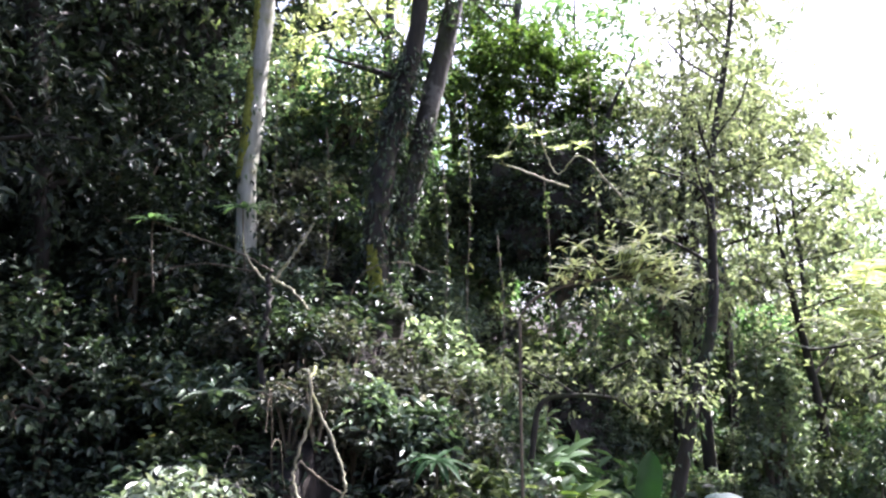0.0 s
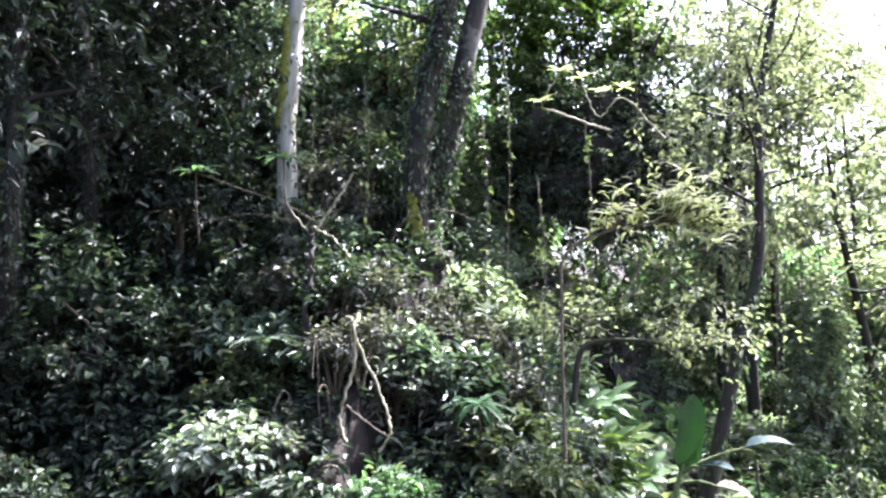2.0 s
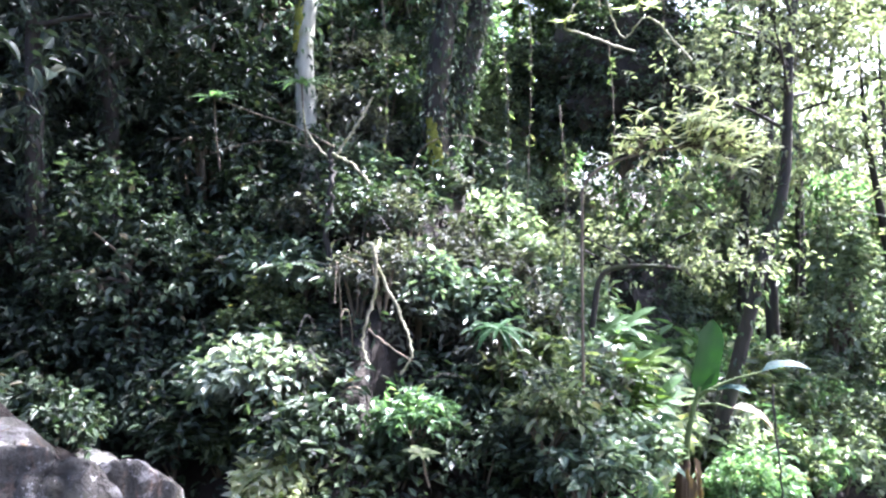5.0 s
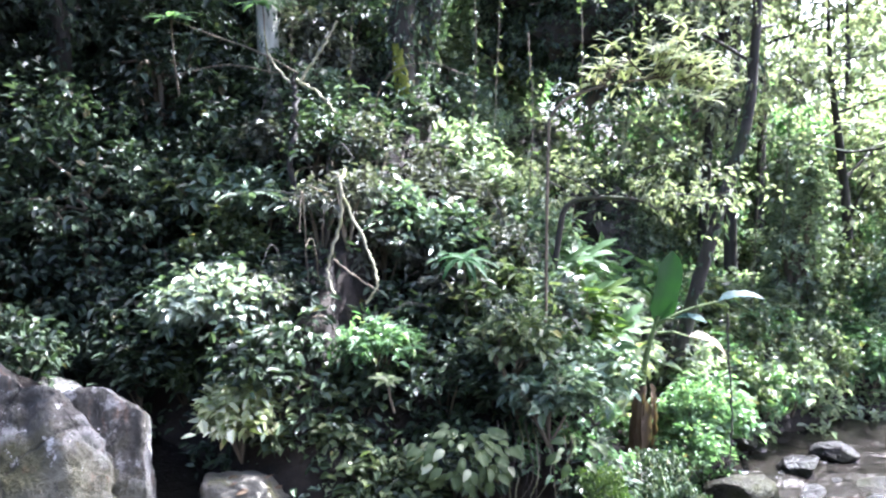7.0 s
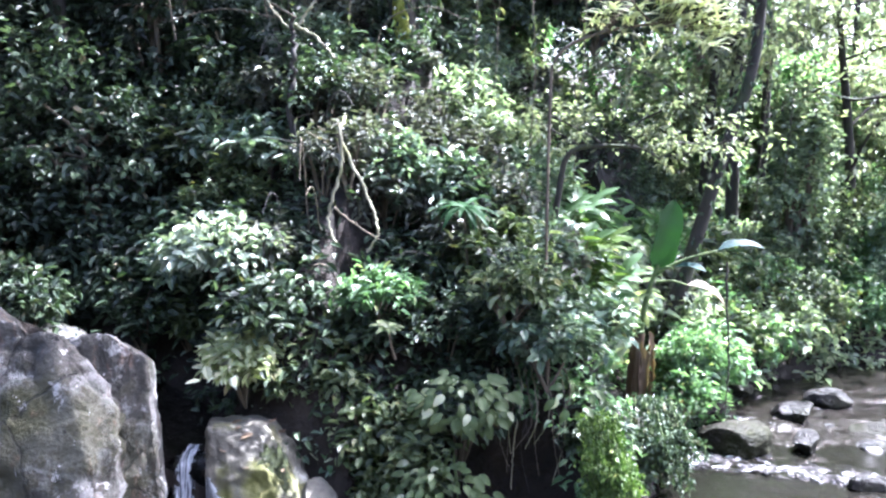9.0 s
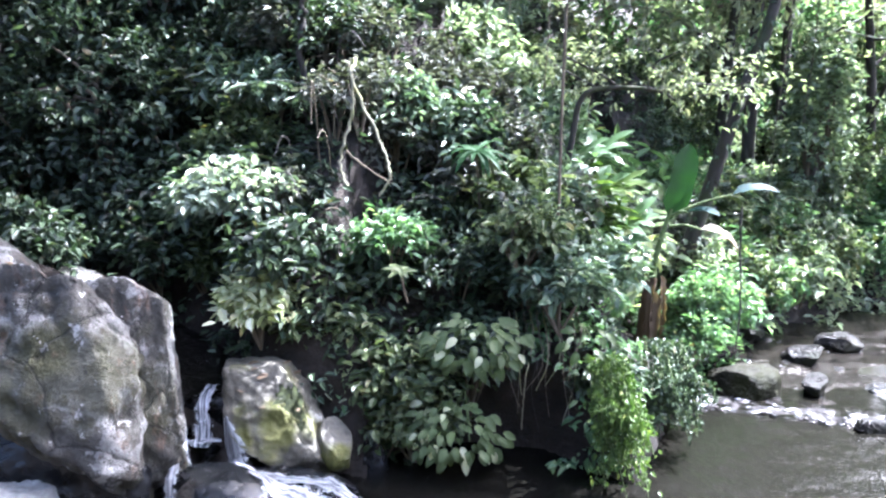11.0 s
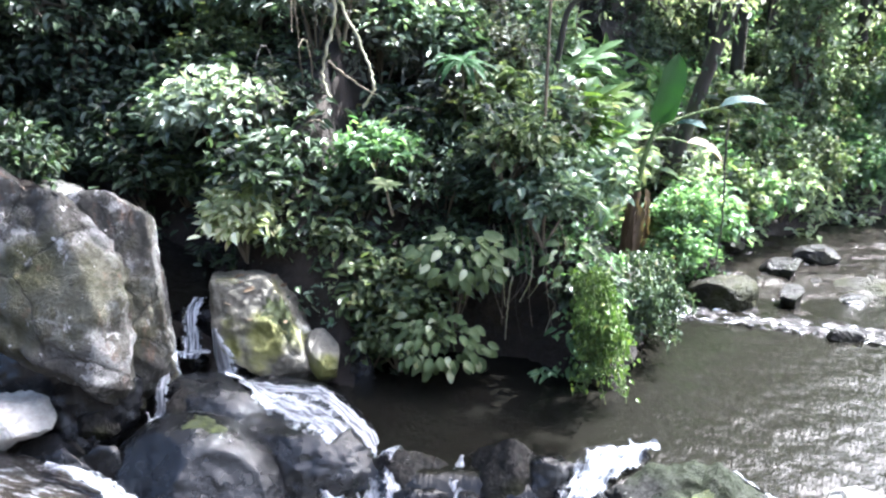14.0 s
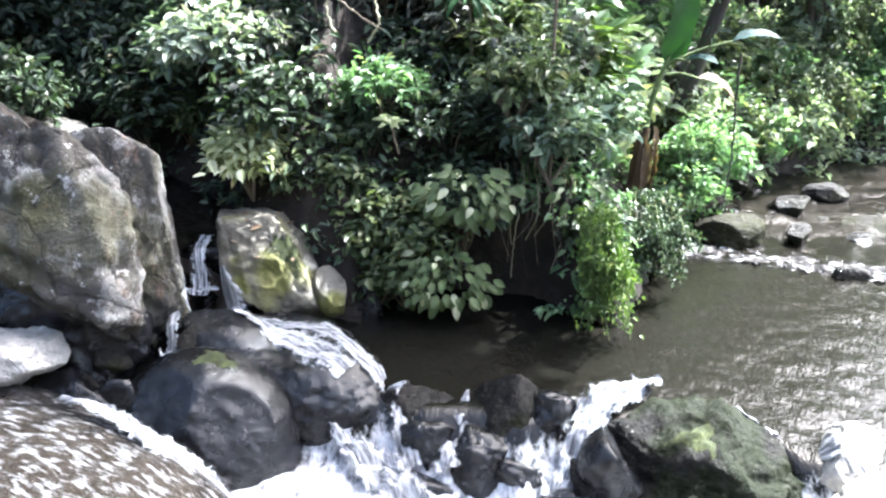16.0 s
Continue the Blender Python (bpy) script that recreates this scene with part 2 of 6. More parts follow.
BARK_GREY = bark_material("bark_grey", (0.018, 0.016, 0.013), (0.058, 0.053, 0.044), (0.045, 0.055, 0.016), 0.54, 1.3, (0.12, 0.115, 0.1))
TWIG = bark_material("twig", (0.05, 0.04, 0.025), (0.15, 0.12, 0.08))
MOSSY = bark_material("mossy_twig", (0.15, 0.14, 0.085), (0.32, 0.30, 0.2), (0.2, 0.21, 0.07), 0.5, 3.0)
DRY_STEM = bark_material("banana_stem", (0.05, 0.03, 0.017), (0.15, 0.098, 0.055))
GREEN_STEM = bark_material("green_stem", (0.05, 0.08, 0.025), (0.12, 0.16, 0.05))
ROCK = boulder_material("rock")
OLIVE, ASH = ((0.030, 0.030, 0.010), (0.085, 0.082, 0.030)), ((0.20, 0.198, 0.19), (0.42, 0.415, 0.40))
ROCK_HUGE = boulder_material("rock_huge", [((0.47, -0.6, 0.39), 0.26, *OLIVE), ((0.14, -0.6, 0.11), 0.2, *OLIVE), ((0.81, -0.6, -0.33), 0.13, *OLIVE), ((0.96, -0.5, 0.79), 0.07, *ASH), ((1.05, -0.47, 0.57), 0.06, *ASH), ((0.95, -0.55, 0.08), 0.12, (0.13, 0.13, 0.122), (0.26, 0.258, 0.245))])
ROCK_MOSS = rock_material("rock_mossy", (0.045, 0.04, 0.028), (0.10, 0.092, 0.07), (0.19, 0.18, 0.148), 0.50, (0.125, 0.125, 0.028), 0.60, 0.8, (0.40, 0.39, 0.34), relief=0.6, grain=14.0)
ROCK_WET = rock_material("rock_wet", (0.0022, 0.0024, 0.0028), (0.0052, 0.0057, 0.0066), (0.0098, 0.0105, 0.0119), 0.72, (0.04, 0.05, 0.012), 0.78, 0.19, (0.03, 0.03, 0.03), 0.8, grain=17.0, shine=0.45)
# Spotted rock is darkened: dappled shade is included in its base colours.
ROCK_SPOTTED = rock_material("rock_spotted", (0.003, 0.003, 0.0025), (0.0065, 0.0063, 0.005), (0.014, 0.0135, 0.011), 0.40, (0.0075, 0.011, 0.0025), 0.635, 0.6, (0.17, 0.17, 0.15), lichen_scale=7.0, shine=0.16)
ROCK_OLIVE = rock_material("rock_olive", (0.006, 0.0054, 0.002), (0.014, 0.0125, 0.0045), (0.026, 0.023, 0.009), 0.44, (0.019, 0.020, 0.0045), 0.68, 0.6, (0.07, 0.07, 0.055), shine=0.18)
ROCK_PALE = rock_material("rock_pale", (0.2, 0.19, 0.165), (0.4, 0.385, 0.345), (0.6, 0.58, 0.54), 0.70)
# River rock likewise has shade worked into its dark base colours.
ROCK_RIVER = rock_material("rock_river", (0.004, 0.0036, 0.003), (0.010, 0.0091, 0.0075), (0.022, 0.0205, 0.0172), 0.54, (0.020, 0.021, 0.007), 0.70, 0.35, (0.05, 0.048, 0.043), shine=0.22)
POOL = water_material("pool_water", (0.0040, 0.0038, 0.0030), (0.0078, 0.0073, 0.0057), 7.0, 0.5, 0.70, (1.7, 0.8, 1), foam_scale=6.0, foam_soft=0.26, rough=0.012, swell=0.04, churn=0.40)
RIFFLE = water_material("riffle_water", (0.012, 0.0115, 0.012), (0.03, 0.028, 0.028), 8.0, 0.9, 0.54, (0.6, 1.5, 1), foam_scale=8.0, foam_soft=0.16)
SHALLOW = water_material("shallow_water", (0.0055, 0.0048, 0.004), (0.013, 0.0115, 0.0095), 5.0, 0.7, 0.64, (0.9, 1.1, 1), foam_scale=9.0, foam_soft=0.2, rough=0.03)
# Here the foam streaks paint sheen and glints on the thin water.
BROWN_WATER = water_material("brown_water", (0.008, 0.0064, 0.005), (0.028, 0.023, 0.018), 7.0, 1.0, 0.50, (6.0, 1.3, 1), "UV", 4.2, 0.5, 0.05, swell=0.06)
RAPID = water_material("white_water", (0.015, 0.016, 0.02), (0.05, 0.052, 0.06), 4.0, 0.7, 0.37, (8, 1.3, 1), "UV", 2.6, 0.30, 0.12)
FALL = water_material("falling_water", (0.03, 0.033, 0.04), (0.10, 0.11, 0.13), 4.0, 0.7, 0.44, (13, 0.7, 1), "UV", 3.0, 0.16, 0.15, froth=(0.5, 0.54, 0.6))


def ragged_edges(m):
    """Thin, torn margins for running water, from how far across the ribbon a point lies."""
    nt = m.node_tree
    uv = nt.nodes.new("ShaderNodeUVMap")
    uv.uv_map = "Across"
    sep = nt.nodes.new("ShaderNodeSeparateXYZ")
    nt.links.new(uv.outputs[0], sep.inputs[0])
    ab = nt.nodes.new("ShaderNodeMath")
    ab.operation = "ABSOLUTE"
    nt.links.new(sep.outputs[0], ab.inputs[0])
    n = noise_of(nt, 13.0, 6.0, 0.7)
    add = nt.nodes.new("ShaderNodeMath")
    add.operation = "MULTIPLY_ADD"
    nt.links.new(n, add.inputs[0])
    add.inputs[1].default_value = 1.1
    nt.links.new(ab.outputs[0], add.inputs[2])
    alpha = ramp(nt, add.outputs[0], [(0.85, (1, 1, 1)), (1.3, (0, 0, 0))])
    nt.links.new(alpha, nt.nodes["Principled BSDF"].inputs["Alpha"])


for w_ in (RAPID, RIFFLE, FALL):
    ragged_edges(w_)

def moss_material(name, a, b, c):
    m, nt, p, out = material(name)
    nt.links.new(ramp(nt, noise_of(nt, 18.0, 5.0), [(0.3, a), (0.55, b), (0.75, c)]), p.inputs["Base Color"])
    p.inputs["Roughness"].default_value = 0.95
    bump_to(nt, p, noise_of(nt, 70.0, 4.0, 0.7), 1.0, 0.02)
    return m


MOSS = moss_material("moss", (0.010, 0.015, 0.003), (0.028, 0.036, 0.007), (0.07, 0.078, 0.018))
# Trunk moss in a brighter colour that carries the sunlight falling on it.
LIT_TRUNK_MOSS = moss_material("lit_trunk_moss", (0.09, 0.10, 0.012), (0.22, 0.23, 0.03), (0.34, 0.35, 0.07))

m_, nt_, p_, o_ = material("forest_soil")
soil_col = ramp(nt_, noise_of(nt_, 3.0, 6.0, 0.65), [(0.3, (0.008, 0.006, 0.004)), (0.55, (0.020, 0.0145, 0.010)), (0.75, (0.042, 0.032, 0.023))])
nt_.links.new(soil_col, p_.inputs["Base Color"])
p_.inputs["Roughness"].default_value = 0.95
bump_to(nt_, p_, noise_of(nt_, 14.0, 6.0, 0.65), 0.9, 0.06)
SOIL = m_


# ---------- geometry helpers ----------
def mesh_quads(name, V, F, smooth=False, uv=None):
    me = bpy.data.meshes.new(name)
    V = np.asarray(V, dtype=np.float32)
    F = np.asarray(F, dtype=np.int32)
    me.vertices.add(len(V))
    me.vertices.foreach_set("co", V.ravel())
    me.loops.add(F.size)
    me.loops.foreach_set("vertex_index", F.ravel())
    me.polygons.add(len(F))
    me.polygons.foreach_set("loop_start", np.arange(len(F), dtype=np.int32) * F.shape[1])
    me.polygons.foreach_set("use_smooth", np.full(len(F), smooth))
    if uv is not None:
        lay = me.uv_layers.new(name="UVMap")
        lay.data.foreach_set("uv", np.asarray(uv, dtype=np.float32)[F.ravel()].ravel())
    me.update(calc_edges=True)
    return me


def thing(name, base, label, category, group="", kind=""):
    ob = new(name)
    ob.location = base
    ob.empty_display_size = 0.1
    return tagged(ob, label, category, group, kind)


def part(name, me, mat, parent, label=""):
    if not me.materials:
        me.materials.append(mat)
    ob = new(name, me)
    ob.parent = parent
    if label:
        ob["label"] = label
    return ob


def joined(pieces):
    V, F, n = [], [], 0
    for v, f in pieces:
        V.append(v)
        F.append(f + n)
        n += len(v)
    return np.vstack(V), np.vstack(F)


def unit(a):
    return a / np.maximum(np.linalg.norm(a, axis=-1, keepdims=True), 1e-9)


def leaves(pos, axis, up, length, width, curl=0.25, fold=0.18):
    """Pointed leaves, two folded halves each, as vertices and quads."""
    n = len(pos)
    a = unit(axis)
    b = unit(np.cross(a, up))
    c = np.cross(b, a)
    L = np.broadcast_to(np.asarray(length, float), (n,))[:, None]
    W = np.broadcast_to(np.asarray(width, float), (n,))[:, None]
    k = np.broadcast_to(np.asarray(curl, float), (n,))[:, None]
    V = np.empty((n, 6, 3))
    V[:, 0] = pos
    V[:, 1] = pos + a * 0.33 * L + b * 0.5 * W + c * fold * W
    V[:, 2] = pos + a * 0.72 * L + b * 0.34 * W + c * (fold * W - 0.45 * k * L)
    V[:, 3] = pos + a * L - c * k * L
    V[:, 4] = pos + a * 0.72 * L - b * 0.34 * W + c * (fold * W - 0.45 * k * L)
    V[:, 5] = pos + a * 0.33 * L - b * 0.5 * W + c * fold * W
    i = np.arange(n)[:, None] * 6
    F = np.stack([i + np.array([0, 1, 2, 3]), i + np.array([0, 3, 4, 5])], 1).reshape(-1, 4)
    return V.reshape(-1, 3), F


def sprays(rng, tips, dirs, per, length, width, droop=0.45, reach=0.12, spread=0.8):
    """A spray of leaves round each tip."""
    n = len(tips)
    t = np.repeat(tips, per, 0)
    d = np.repeat(dirs, per, 0)
    m = n * per
    pos = t - d * rng.random((m, 1)) * reach * 1.6 + rng.normal(0, reach * 0.35, (m, 3))
    axis = unit(d * 0.6 + rng.normal(0, spread, (m, 3)) * np.array([1, 1, 0.55]) + np.array([0, 0, -droop]))
    up = unit(np.array([0, 0, 1.0]) + d * 0.45 + rng.normal(0, 0.38, (m, 3)))
    s = rng.uniform(0.6, 1.25, m)
    return leaves(pos, axis, up, length * s, width * s * rng.uniform(0.8, 1.2, m), rng.uniform(0.05, 0.4, m))


def smooth_line(pts, n):
    """Points along a smooth curve through the control points."""
    P = np.asarray(pts, float)
    P = np.vstack([2 * P[0] - P[1], P, 2 * P[-1] - P[-2]])
    t = np.linspace(0, len(P) - 3 - 1e-6, n)
    i = t.astype(int)
    u = (t - i)[:, None]
    a, b, c, d = P[i], P[i + 1], P[i + 2], P[i + 3]
    return 0.5 * (2 * b + (c - a) * u + (2 * a - 5 * b + 4 * c - d) * u ** 2 + (3 * b - a - 3 * c + d) * u ** 3)


def tube(line, radius, sides=8, rough=0.0, rng=None):
    P = np.asarray(line, float)
    n = len(P)
    r = np.broadcast_to(np.asarray(radius, float), (n,))
    T = unit(np.gradient(P, axis=0))
    ref = np.where(np.abs(T[:, 2:3]) > 0.9, np.array([[1.0, 0, 0]]), np.array([[0, 0, 1.0]]))
    if np.abs(T[:, 2]).mean() > 0.6:
        ref = np.broadcast_to(np.array([[1.0, 0.2, 0]]), (n, 3))
    A = unit(np.cross(T, ref))
    B = np.cross(T, A)
    th = np.linspace(0, 2 * np.pi, sides, endpoint=False)
    R = np.repeat(r[:, None], sides, 1)
    if rough and rng is not None:
        lobes = 1 + rough * (np.sin(3 * th + rng.random() * 6)[None] * 0.5 + rng.normal(0, 0.5, (n, sides)))
        R = R * lobes
    V = P[:, None] + R[..., None] * (np.cos(th)[None, :, None] * A[:, None] + np.sin(th)[None, :, None] * B[:, None])
    i = np.arange(n - 1)[:, None] * sides
    j = np.arange(sides)[None]
    k = (j + 1) % sides
    F = np.stack([i + j, i + k, i + k + sides, i + j + sides], -1).reshape(-1, 4)
    cap = np.arange(0, sides - 1, 2)
    return V.reshape(-1, 3), F


def catenate(P, base):
    return np.asarray(P, float) - np.asarray(base, float)


# ---------- the ground: banks, stream beds and the wooded slope ----------
MAIN = [(14, 10.5, 2.2, -0.4), (8, 9.6, 2.0, -0.4), (5.2, 8.6, 1.7, -0.35), (3.6, 7.2, 1.5, -0.4), (2.9, 5.9, 1.3, -0.7), (1.9, 5.0, 0.8, -0.7),
        (0.9, 5.2, 0.75, -0.7), (0.3, 5.8, 0.75, -0.7), (-0.2, 5.8, 0.8, -0.7), (-0.5, 4.6, 0.8, -0.8), (-0.4, 3.8, 0.6, -0.9), (2.5, 2.9, 0.7, -1.1), (8, 1.5, 1.2, -1.4), (14, 0, 1.5, -1.8)]
SIDE = [(-9, 9.5, 0.5, 0.9), (-5, 7.9, 0.5, 0.75), (-3.0, 6.9, 0.5, 0.65), (-2.4, 6.2, 0.35, 0.55), (-1.7, 5.7, 0.5, 0.05), (-0.7, 5.1, 0.5, -0.5)]
BASIN = [(-2.55, 5.75, 0.45, 0.0), (-2.75, 5.25, 0.5, -0.25), (-2.3, 4.9, 0.6, -0.35), (-1.4, 4.9, 0.8, -0.6), (0.8, 4.2, 0.7, -0.8), (2.3, 4.1, 0.6, -0.7), (3.6, 3.9, 0.5, -0.6)]
LEFT = [(-9, 3.5, 1.2, 0.0), (-3.2, 3.7, 1.0, -0.1), (-2.3, 3.5, 0.9, -0.3), (-1.4, 3.6, 0.7, -0.7)]


def streams(x, y):
    """How far each place lies outside the stream beds, and the bed's height there."""
    s = np.full(x.shape, 1e9)
    bed = np.zeros(x.shape)
    for line in (MAIN, SIDE, LEFT, BASIN):
        for (ax, ay, ar, az), (bx, by, br, bz) in zip(line[:-1], line[1:]):
            dx, dy = bx - ax, by - ay
            u = np.clip(((x - ax) * dx + (y - ay) * dy) / (dx * dx + dy * dy), 0, 1)
            d = np.hypot(x - ax - u * dx, y - ay - u * dy) - (ar + u * (br - ar))
            closer = d < s
            s = np.where(closer, d, s)
            bed = np.where(closer, az + u * (bz - az), bed)
    return s, bed


def step(a, b, v):
    u = np.clip((v - a) / (b - a), 0, 1)
    return u * u * (3 - 2 * u)


def height(x, y):
    x, y = np.asarray(x, float), np.asarray(y, float)
    s, bed = streams(x, y)
    out = np.maximum(s, 0)
    steep = np.interp(x, [-6, -3, 0, 1.2, 1.8, 3, 7], [1.25, 1.2, 0.8, 0.7, 0.36, 0.42, 0.55])
    top = np.interp(x, [-8, -3, 0, 4, 10], [11, 9, 6.2, 6.0, 6.0])
    bank = np.interp(x, [-3, -1.5, 1.1, 1.7, 4], [0.8, 1.1, 1.0, 0.4, 0.35])
    rise = steep * np.maximum(out - 0.25, 0)
    north = np.maximum(bed, -0.1) + bank * step(0, 0.3, out) + top * np.tanh(rise / top) + 0.02 * out
    south = bed + (1.95 - bed) * step(-0.05, 1.6, out) + 0.03 * out
    side = step(-0.3, 0.5, y - np.interp(x, [-9, -3, -1.5, 0.5, 3, 9], [5.6, 5.0, 4.6, 4.6, 4.7, 6.0]))
    z = north * side + south * (1 - side)
    depth = step(0, 0.5, -s)
    return np.where(s > 0, z, bed - 0.25 * depth)


def build_ground():
    u = np.linspace(-1, 1, 261)
    gx = np.sinh(u * 6.2) / math.sinh(6.2) * 420
    gy = 6.0 + np.sinh(u * 6.2) / math.sinh(6.2) * 420
    X, Y = np.meshgrid(gx, gy)
    Z = height(X, Y)
    flat = np.array([noise.fractal((px * 0.9, py * 0.9, 3.0), 1.0, 2.0, 5) for px, py in zip(X.ravel(), Y.ravel())]).reshape(X.shape)
    Z = Z + flat * 0.16 * np.minimum(1, np.maximum(0.25, np.hypot(X, Y) / 8))
    n = len(u)
    V = np.stack([X, Y, Z], -1).reshape(-1, 3)
    i = np.arange(n - 1)[:, None] * n + np.arange(n - 1)[None]
    F = np.stack([i, i + 1, i + n + 1, i + n], -1).reshape(-1, 4)
    me = mesh_quads("ground", V, F, True)
    me.materials.append(SOIL)
    tagged(new("ground", me), "dark damp forest soil of the stream banks and slope", "ground", kind="structure")


build_ground()


# ---------- rocks ----------
from mathutils.bvhtree import BVHTree

ROCK_TREES = []


def rock(base, size, mat, label, seed, cuts=(), detail=5, rough=0.14, turn=0.0, group="stream rocks", name="rock", lean=0.0, facets=None, craggy=0.0, blunt=0.97):
    rng = np.random.default_rng(seed)
    bm = bmesh.new()
    bmesh.ops.create_icosphere(bm, subdivisions=detail, radius=1.0)
    planes = [(Vector(c[:3]).normalized(), c[3]) for c in cuts]
    for _ in range(facets if facets is not None else (10 if not cuts else 8)):
        v = Vector(rng.normal(0, 1, 3)).normalized()
        planes.append((v, rng.uniform(0.42, 0.72) if not cuts else rng.uniform(0.7, 0.92)))
    off = Vector(rng.uniform(-40, 40, 3))
    sx, sy, sz = (c if cuts else c * 1.15 for c in size)
    for v in bm.verts:
        p = v.co.copy()
        for n_, d_ in planes:
            e = p.dot(n_) - d_
            if e > 0:
                p -= n_ * e * blunt
        q = Vector((p.x * sx, p.y * sy, p.z * sz))
        m = min(sx, sy, sz)
        ridge = 0.5 - abs(noise.fractal(q * (1.3 / m) + off * 2, 0.9, 2.0, 4))
        q += v.co * (noise.fractal(q * (0.8 / m) + off, 1.0, 2.0, 3) * rough * 0.8 * m + ridge * rough * 0.5 * m + noise.fractal(q * (5.0 / m) + off, 0.7, 2.1, 4) * rough * 0.3 * m)
        if craggy:
            c = abs(noise.fractal(q * (1.5 / m) + off * 3, 0.8, 2.0, 5))
            q -= v.co * craggy * m * max(0.0, 0.22 - c) / 0.22
            c = abs(noise.fractal(q * (0.7 / m) + off * 4, 0.8, 2.0, 4))
            q -= v.co * craggy * 1.4 * m * max(0.0, 0.12 - c) / 0.12
        v.co = q
    me = bpy.data.meshes.new(name)
    bm.to_mesh(me)
    bm.free()
    me.polygons.foreach_set("use_smooth", np.full(len(me.polygons), True))
    me.materials.append(mat)
    ob = new(name, me)
    place = pose(*base, lean, 0, turn)
    ob.matrix_world = place
    ROCK_TREES.append(BVHTree.FromPolygons([place @ v.co for v in me.vertices], [tuple(f.vertices) for f in me.polygons]))
    return tagged(ob, label, "rock", group)


def rock_top(x, y, low):
    """The height of the topmost rock at a place, or low where there is none."""
    best = low
    for t in ROCK_TREES:
        hit = t.ray_cast(Vector((x, y, 5.0)), Vector((0, 0, -1)))
        if hit[0] is not None and hit[0].z > best:
            best = hit[0].z
    return best


def plane_cuts(base, size, planes):
    """Flat faces of a boulder: each a normal and a point that the face passes through."""
    out = []
    for n_, p_ in planes:
        w = Vector((n_[0] * size[0], n_[1] * size[1], n_[2] * size[2]))
        out.append((*w.normalized(), Vector(n_).dot(Vector(p_) - Vector(base)) / w.length))
    return out


BIG, BIG_SIZE = (-3.62, 5.45, 1.2), (1.5, 1.15, 1.6)
rock(BIG, BIG_SIZE, ROCK_HUGE, "huge grey boulder with moss, lichen and dark streaks", 11,
     plane_cuts(BIG, BIG_SIZE, [((0.06, 0.62, 1), (-3.25, 5.0, 2.20)), ((-0.3, -0.5, 1), (-3.65, 4.95, 2.1)), ((0.4, 0.5, 0.9), (-3.0, 5.05, 2.16)), ((0.0, -0.95, 0.30), (-3.2, 4.82, 1.4)), ((0.85, -0.5, 0.12), (-2.58, 4.95, 1.2)), ((0.74, 0.42, 0.6), (-2.80, 5.0, 1.98)),
                                ((-0.55, -0.8, -0.8), (-3.2, 4.80, 0.84)), ((-0.6, -0.75, 0.25), (-3.75, 4.9, 1.6)), ((0.3, -0.75, -0.7), (-2.8, 4.9, 0.42)), ((1, 0.35, 0), (-2.60, 5.0, 1.2)), ((0.62, -0.62, 0.45), (-2.88, 4.9, 1.72))]), 6, 0.085, name="boulder", facets=0, craggy=0.04)
BACK, BACK_SIZE = (-2.95, 5.66, 0.9), (0.75, 0.6, 1.5)
rock(BACK, BACK_SIZE, ROCK, "tall grey boulder leaning behind the huge one", 12,
     plane_cuts(BACK, BACK_SIZE, [((0.5, 0.5, 0.8), (-2.62, 5.45, 1.86)), ((-0.25, 0.5, 1), (-2.8, 5.45, 1.98)), ((1, 0.4, 0.04), (-2.50, 5.4, 1.4)), ((0.3, -0.9, 0.1), (-2.6, 5.26, 1.2)), ((0.7, -0.6, -0.5), (-2.55, 5.25, 0.5))]), 6, 0.09, name="boulder", facets=0, craggy=0.05)
rock((-4.35, 5.5, 1.55), (0.75, 0.72, 0.82), ROCK, "flat-topped slab leaning on the huge boulder", 9, [(0.12, -0.1, 1, 0.8), (0.9, -0.3, 0.2, 0.8)], 5, 0.10, 12, name="boulder")
rock((-4.1, 6.6, 1.05), (0.6, 0.5, 0.75), ROCK, "mossy rock behind the huge boulder", 10, [(0.1, -0.2, 1, 0.8)], 5, 0.12, 30, name="boulder")
STONE, STONE_SIZE = (-1.88, 6.15, 0.52), (0.72, 0.5, 0.72)
rock(STONE, STONE_SIZE, ROCK_MOSS, "leaning mossy boulder half in sunlight beside the fall", 13,
     plane_cuts(STONE, STONE_SIZE, [((0.05, 0.25, 1), (-2.0, 6.0, 1.0)), ((0.88, 0.05, 0.46), (-1.62, 6.0, 0.62)), ((-0.68, -0.1, -0.72), (-2.03, 6.0, 0.36)), ((-1, -0.25, 0.05), (-2.28, 6.0, 0.8)), ((0.12, -0.9, 0.42), (-1.85, 5.88, 0.6)), ((0.5, -0.6, 0.62), (-1.66, 5.9, 0.72)), ((0, -0.2, -1), (-1.7, 6.0, 0.02))]), 6, 0.12, name="boulder", facets=0, craggy=0.02, blunt=0.86)
rock((-1.28, 5.98, 0.28), (0.17, 0.16, 0.28), ROCK_MOSS, "small upright mossy stone beside the boulder", 14, ())
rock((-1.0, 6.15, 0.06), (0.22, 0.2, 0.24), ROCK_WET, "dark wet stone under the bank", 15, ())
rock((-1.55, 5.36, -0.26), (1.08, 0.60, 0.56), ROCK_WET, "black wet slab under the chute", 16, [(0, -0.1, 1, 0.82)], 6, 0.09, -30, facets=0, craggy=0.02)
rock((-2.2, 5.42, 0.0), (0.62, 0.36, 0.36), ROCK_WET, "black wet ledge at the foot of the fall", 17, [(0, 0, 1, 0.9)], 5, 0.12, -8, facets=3)
